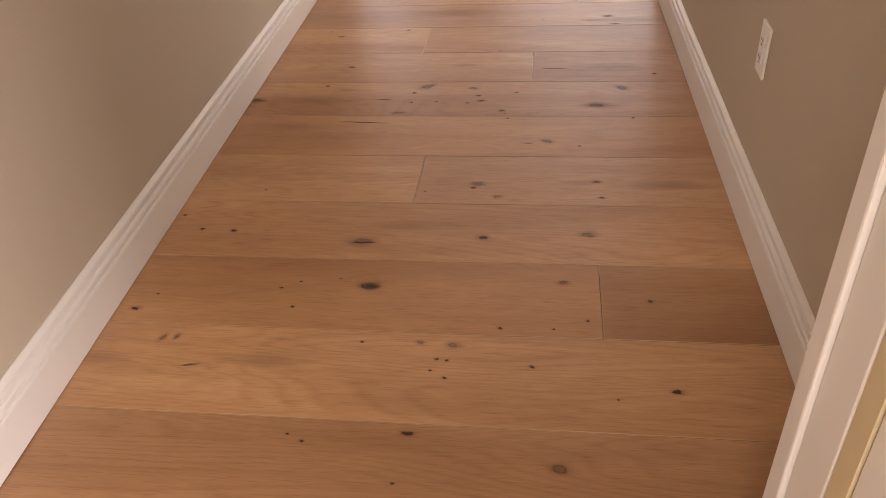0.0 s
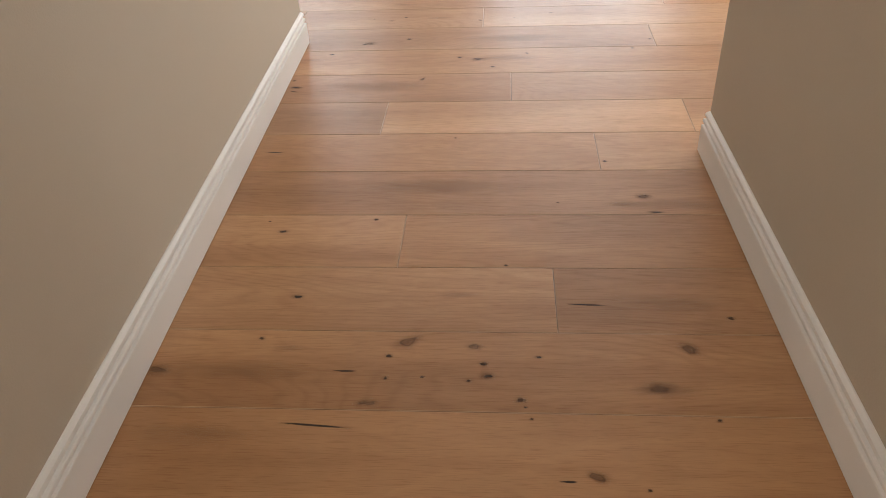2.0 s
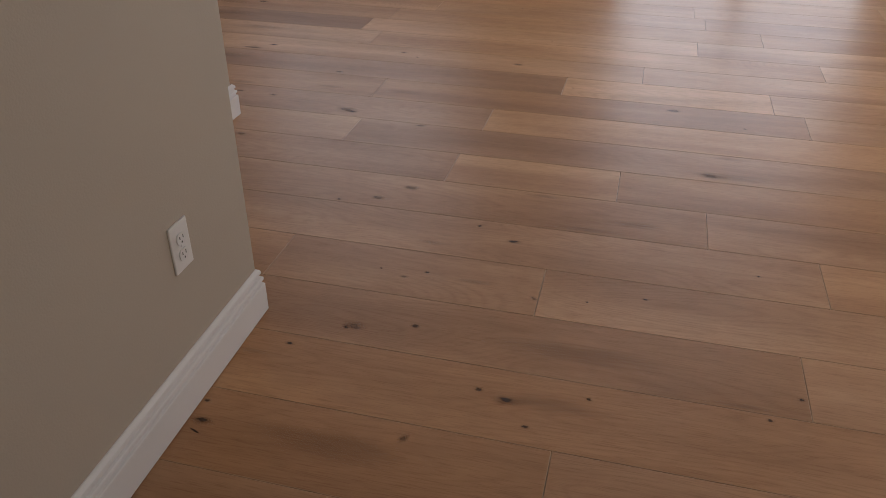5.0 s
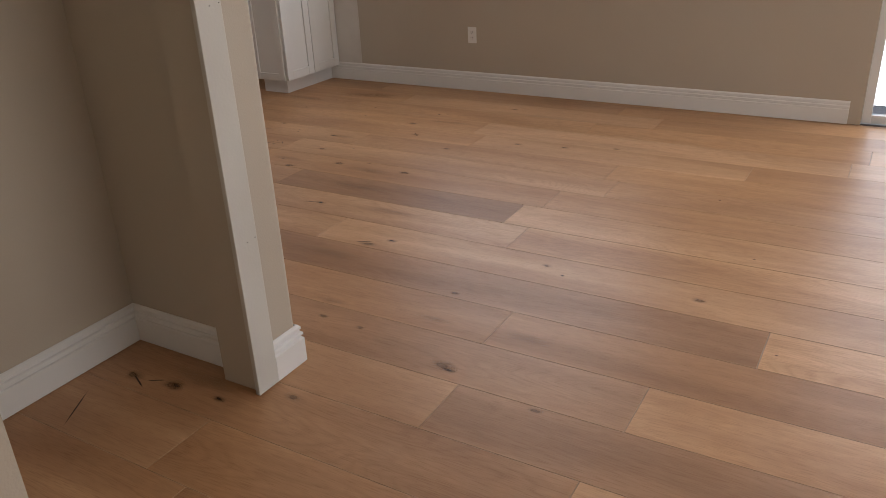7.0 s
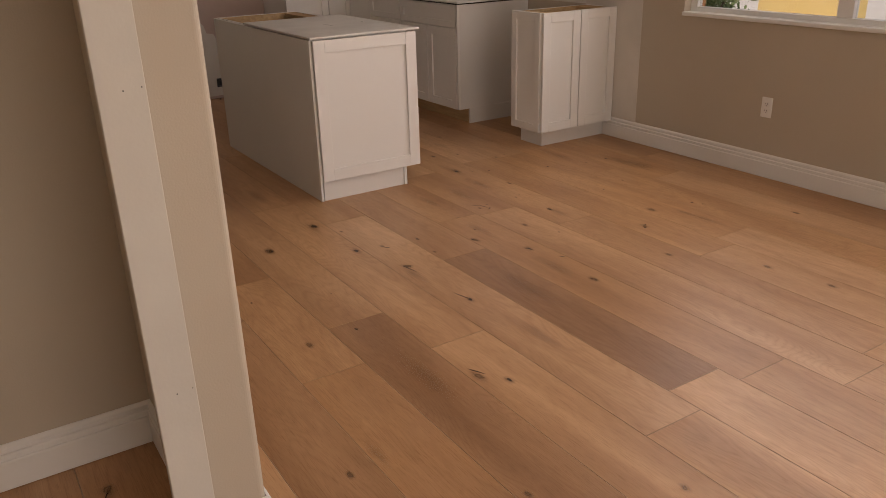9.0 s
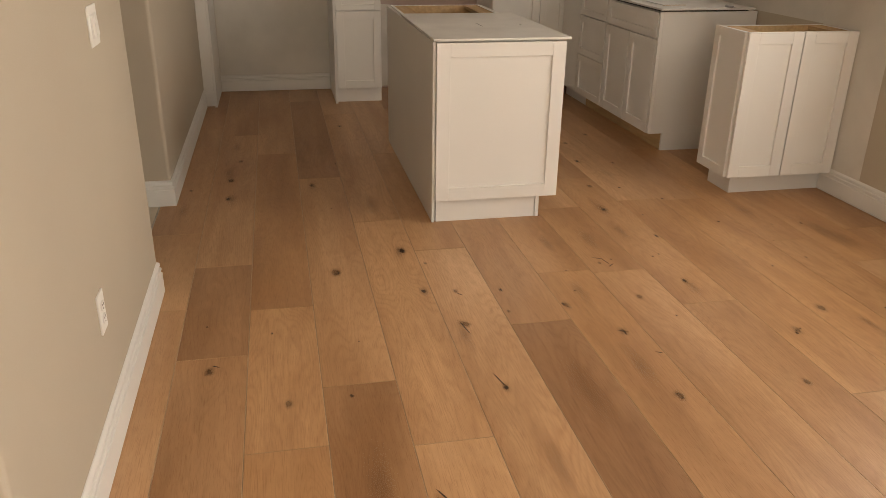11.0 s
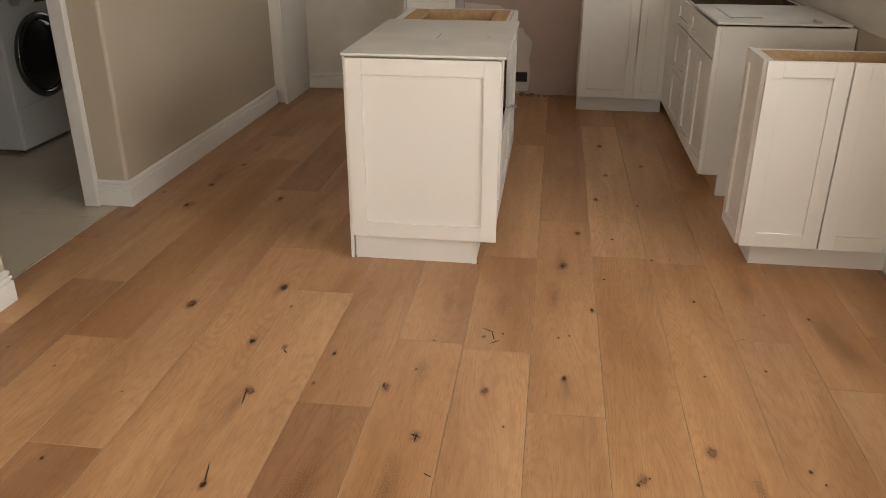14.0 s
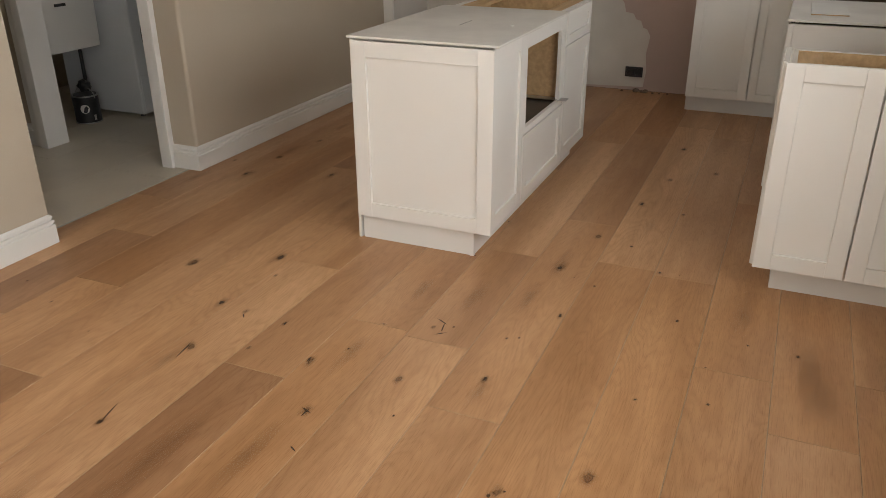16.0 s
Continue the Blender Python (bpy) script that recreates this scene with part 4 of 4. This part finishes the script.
# hall
knots(-26, (-0.11, 0.90, "open", 0.022), (-0.30, 0.78, "pin", 0.014), (-0.33, 0.84, "pin", 0.010), (0.16, 0.66, "tight", 0.045), (-0.12, 0.45, "pin", 0.010))
knots(-25, (-0.67, 0.82, "tight", 0.028, 60), (-0.64, 0.84, "tight", 0.022, 65), (-0.58, 0.51, "crack", 0.07, 12), (-0.08, 0.69, "pin", 0.014), (-0.06, 0.68, "pin", 0.012), (-0.06, 0.48, "pin", 0.014), (-0.09, 0.56, "pin", 0.011))
knots(-25, (-0.12, 0.88, "tight", 0.022), (-0.05, 0.86, "tight", 0.034), (0.38, 0.44, "open", 0.022), (-0.24, 0.86, "pin", 0.012), (-0.42, 0.86, "stain", 0.05), (0.27, 0.33, "pin", 0.008), (-0.78, 0.55, "stain", 0.12), (-0.42, 0.60, "stain", 0.22))
knots(-24, (-0.26, 0.60, "tight", 0.052), (-0.255, 0.60, "open", 0.026), (-0.46, 0.54, "pin", 0.013), (-0.77, 0.19, "open", 0.022), (-0.42, 0.64, "pin", 0.011), (0.17, 0.73, "tight", 0.030), (0.04, 0.09, "pin", 0.016), (0.15, 0.10, "pin", 0.010), (0.22, 0.22, "pin", 0.012), (-0.33, 0.70, "pin", 0.008), (-0.74, 0.40, "pin", 0.010))
knots(-23, (-0.31, 0.29, "tight", 0.066), (-0.30, 0.28, "crack", 0.085, 3), (-0.02, 0.40, "open", 0.028), (0.23, 0.49, "tight", 0.044), (-0.80, 0.70, "open", 0.014), (-0.73, 0.45, "pin", 0.018), (-0.20, 0.60, "stain", 0.20))
knots(-22, (-0.05, 0.40, "tight", 0.040), (-0.06, 0.32, "pin", 0.018), (0.005, 0.15, "tight", 0.028), (0.27, 0.15, "open", 0.016), (0.26, 0.47, "tight", 0.026), (0.21, 0.45, "stain", 0.10), (0.43, 0.41, "stain", 0.20), (-0.62, 0.22, "pin", 0.010))
knots(-21, (0.13, 0.36, "tight", 0.040, -20), (0.075, 0.31, "crack", 0.055, 0), (0.22, 0.25, "pin", 0.012), (-0.43, 0.82, "crack", 0.25, -4), (-0.65, 0.70, "stain", 0.22), (0.01, 0.93, "pin", 0.012))
knots(-20, (-0.26, 0.86, "tight", 0.060, 30), (-0.30, 0.66, "pin", 0.018), (-0.11, 0.80, "tight", 0.034), (-0.09, 0.57, "pin", 0.022), (-0.08, 0.42, "open", 0.024), (-0.12, 0.36, "pin", 0.014), (-0.33, 0.08, "tight", 0.044), (-0.39, 0.46, "crack", 0.08, 0))
knots(-20, (0.03, 0.67, "open", 0.014), (0.28, 0.30, "tight", 0.060), (0.29, 0.28, "stain", 0.14), (0.36, 0.80, "tight", 0.048, -30), (-0.81, 0.44, "tight", 0.05), (-0.62, 0.45, "stain", 0.26), (-0.60, 0.88, "pin", 0.018), (-0.22, 0.40, "pin", 0.012), (-0.01, 0.14, "pin", 0.026), (-0.30, 0.38, "pin", 0.016), (-0.53, 0.75, "stain", 0.08))
knots(-19, (-0.55, 0.50, "open", 0.022), (0.15, 0.41, "crack", 0.14, -3), (0.34, 0.44, "stain", 0.26), (-0.15, 0.55, "stain", 0.10))
knots(-18, (-0.65, 0.66, "open", 0.022), (-0.04, 0.04, "pin", 0.014), (-0.40, 0.90, "pin", 0.018), (-0.70, 0.86, "pin", 0.010))
knots(-17, (0.37, 0.05, "open", 0.030), (0.35, 0.38, "tight", 0.040), (0.47, 0.22, "stain", 0.26), (0.30, 0.22, "stain", 0.12), (-0.25, 0.62, "stain", 0.34))
knots(-16, (-0.78, 0.50, "crack", 0.10, 4), (0.26, 0.22, "pin", 0.018))
knots(-14, (-0.82, 0.54, "open", 0.032), (-0.82, 0.40, "crack", 0.05, -20), (-0.84, 0.80, "pin", 0.020), (-0.35, 0.80, "tight", 0.026, 60), (-0.50, 0.55, "stain", 0.34))
knots(-13, (-0.15, 0.55, "open", 0.036), (-0.22, 0.64, "pin", 0.022), (-0.09, 0.24, "pin", 0.020), (-0.74, 0.84, "open", 0.018), (-0.82, 0.62, "stain", 0.10), (-0.04, 0.60, "stain", 0.22))
knots(-12, (-0.60, 0.31, "tight", 0.050), (-0.62, 0.26, "pin", 0.016), (-0.44, 0.48, "pin", 0.026), (0.54, 0.30, "open", 0.020), (0.40, 0.06, "stain", 0.14), (0.0, 0.45, "stain", 0.36))
knots(-11, (-0.15, 0.34, "tight", 0.036, 50), (0.16, 0.65, "open", 0.014), (-0.54, 0.39, "tight", 0.022), (-0.48, 0.55, "pin", 0.018), (-0.33, 0.5, "stain", 0.10), (-0.62, 0.5, "pin", 0.012))
knots(-10, (-0.26, 0.54, "open", 0.030), (-0.50, 0.25, "stain", 0.10), (0.48, 0.5, "pin", 0.016))
knots(-9, (-0.77, 0.25, "tight", 0.040), (-0.68, 0.66, "tight", 0.050), (-0.21, 0.90, "stain", 0.10), (0.12, 0.39, "stain", 0.16), (-2.06, 0.41, "crack", 0.26, -60), (-0.9, 0.06, "pin", 0.016), (-0.05, 0.1, "stain", 0.2))
# alcove corner
knots(-8, (-2.04, 0.26, "tight", 0.060), (-2.00, 0.18, "crack", 0.14, -25), (-1.95, 0.30, "crack", 0.10, 30), (-1.88, 0.32, "tight", 0.070), (-1.87, 0.34, "open", 0.028), (-1.69, 0.36, "open", 0.030), (-1.49, 0.82, "tight", 0.044), (-1.80, 0.6, "stain", 0.3))
knots(-7, (0.36, 0.20, "tight", 0.06), (0.42, 0.22, "stain", 0.26), (-0.80, 0.92, "tight", 0.04), (-4.67, 0.56, "tight", 0.034), (0.43, 0.88, "stain", 0.12), (-4.35, 0.5, "stain", 0.2))
# room and kitchen
knots(-6, (-1.72, 0.66, "tight", 0.034), (-1.55, 0.62, "tight", 0.030), (-1.16, 0.29, "tight", 0.075), (-1.13, 0.22, "open", 0.026), (-2.72, 0.49, "tight", 0.046), (-2.75, 0.56, "crack", 0.05, 60), (-4.50, 0.41, "open", 0.045), (-4.48, 0.5, "stain", 0.20), (-4.82, 0.42, "tight", 0.06), (-4.95, 0.36, "stain", 0.24), (-5.2, 0.6, "tight", 0.05), (-5.55, 0.45, "stain", 0.22))
knots(-5, (-2.48, 0.55, "tight", 0.042), (-2.95, 0.34, "open", 0.014), (-1.34, 0.30, "stain", 0.15), (-0.98, 0.38, "stain", 0.2), (-1.76, 0.11, "stain", 0.14), (0.22, 0.73, "tight", 0.05))
knots(-4, (-2.49, 0.37, "pin", 0.022), (-3.45, 0.45, "tight", 0.070), (-3.44, 0.50, "open", 0.028), (-4.66, 0.28, "open", 0.034), (-4.64, 0.3, "stain", 0.16), (-5.06, 0.96, "open", 0.022), (-1.37, 0.14, "tight", 0.034), (-2.05, 0.55, "stain", 0.3))
knots(-3, (-1.94, 0.13, "tight", 0.070), (-1.97, 0.18, "crack", 0.12, 25), (-1.86, 0.42, "open", 0.034), (-3.20, 0.87, "open", 0.046), (-3.64, 0.77, "open", 0.050), (-3.62, 0.70, "stain", 0.14), (-1.15, 0.64, "tight", 0.034), (-0.54, 0.50, "tight", 0.045), (-6.00, 0.38, "open", 0.040), (-4.3, 0.5, "stain", 0.3))
knots(-2, (-2.87, 0.27, "crack", 0.17, 10), (-2.90, 0.30, "tight", 0.05, 30), (-2.80, 0.22, "stain", 0.20), (-2.45, 0.44, "open", 0.036), (-2.50, 0.40, "crack", 0.16, 14), (-3.18, 0.40, "tight", 0.034), (-3.15, 0.45, "crack", 0.05, 40), (-3.48, 0.10, "tight", 0.026), (-2.05, 0.6, "stain", 0.26))
knots(-1, (-3.16, 0.17, "open", 0.026), (-2.97, 0.09, "tight", 0.024), (-4.10, 0.50, "crack", 0.12, -6), (-2.4, 0.5, "stain", 0.36))
knots(0, (-2.98, 0.10, "tight", 0.056), (-2.99, 0.05, "open", 0.024), (-3.30, 0.56, "open", 0.028), (-2.74, 0.66, "tight", 0.050), (-2.74, 0.66, "crack", 0.06, 70), (-2.73, 0.67, "crack", 0.06, -5), (-2.30, 0.69, "tight", 0.05), (-2.57, 0.92, "crack", 0.05, 60), (-3.08, 0.5, "stain", 0.22), (-2.5, 0.5, "stain", 0.24), (-3.10, 0.42, "pin", 0.012), (-3.62, 0.62, "stain", 0.18))
knots(1, (-3.40, 0.34, "crack", 0.09, 60), (-3.36, 0.42, "crack", 0.10, 12), (-3.32, 0.46, "crack", 0.07, -50), (-3.35, 0.28, "tight", 0.026), (-3.38, 0.56, "pin", 0.014), (-3.0, 0.42, "tight", 0.045), (-3.62, 0.5, "stain", 0.26), (-2.82, 0.72, "pin", 0.014))
knots(2, (-4.01, 0.47, "open", 0.046), (-4.05, 0.44, "stain", 0.24), (-3.61, 0.93, "open", 0.034), (-3.11, 0.48, "open", 0.030), (-3.05, 0.5, "stain", 0.20), (-3.38, 0.40, "pin", 0.018), (-3.40, 0.56, "pin", 0.016), (-4.39, 0.76, "tight", 0.05), (-3.7, 0.3, "stain", 0.22), (-2.30, 0.6, "tight", 0.04))
knots(3, (-2.63, 0.36, "tight", 0.048), (-2.61, 0.30, "pin", 0.018), (-2.64, 0.44, "pin", 0.012), (-4.34, 0.42, "pin", 0.026), (-4.88, 0.19, "open", 0.042), (-1.67, 0.75, "tight", 0.044), (-1.95, 0.57, "tight", 0.044), (-4.62, 0.55, "stain", 0.2), (-5.3, 0.5, "tight", 0.05), (-5.9, 0.45, "open", 0.05))
knots(4, (-2.78, 0.22, "tight", 0.060), (-2.64, 0.65, "stain", 0.15), (-3.74, 0.60, "pin", 0.024), (-4.81, 0.07, "open", 0.026), (-4.12, 0.08, "open", 0.026), (-1.39, 0.09, "tight", 0.04), (-2.49, 0.7, "stain", 0.2), (-5.5, 0.4, "tight", 0.05))
knots(5, (-3.25, 0.28, "pin", 0.020), (-2.73, 0.29, "pin", 0.022), (-3.46, 0.15, "pin", 0.018), (-2.68, 0.40, "pin", 0.014), (-3.9, 0.5, "stain", 0.3))
knots(6, (-3.65, 0.30, "pin", 0.022), (-3.55, 0.45, "stain", 0.40), (-3.40, 0.62, "stain", 0.34), (-2.3, 0.5, "tight", 0.04))
# flecks strewn over the rest of the boards
rk = random.Random(4)
for i in range(46):
    far = i % 3
    knot(rk.uniform(-6.0, 1.2) if far else rk.uniform(-0.7, 0.5), rk.uniform(5.9, 9.1) if far else rk.uniform(1.2, 5.4), rk.choice(("pin", "pin", "stain")), rk.uniform(0.008, 0.02), rk.uniform(-20, 20))
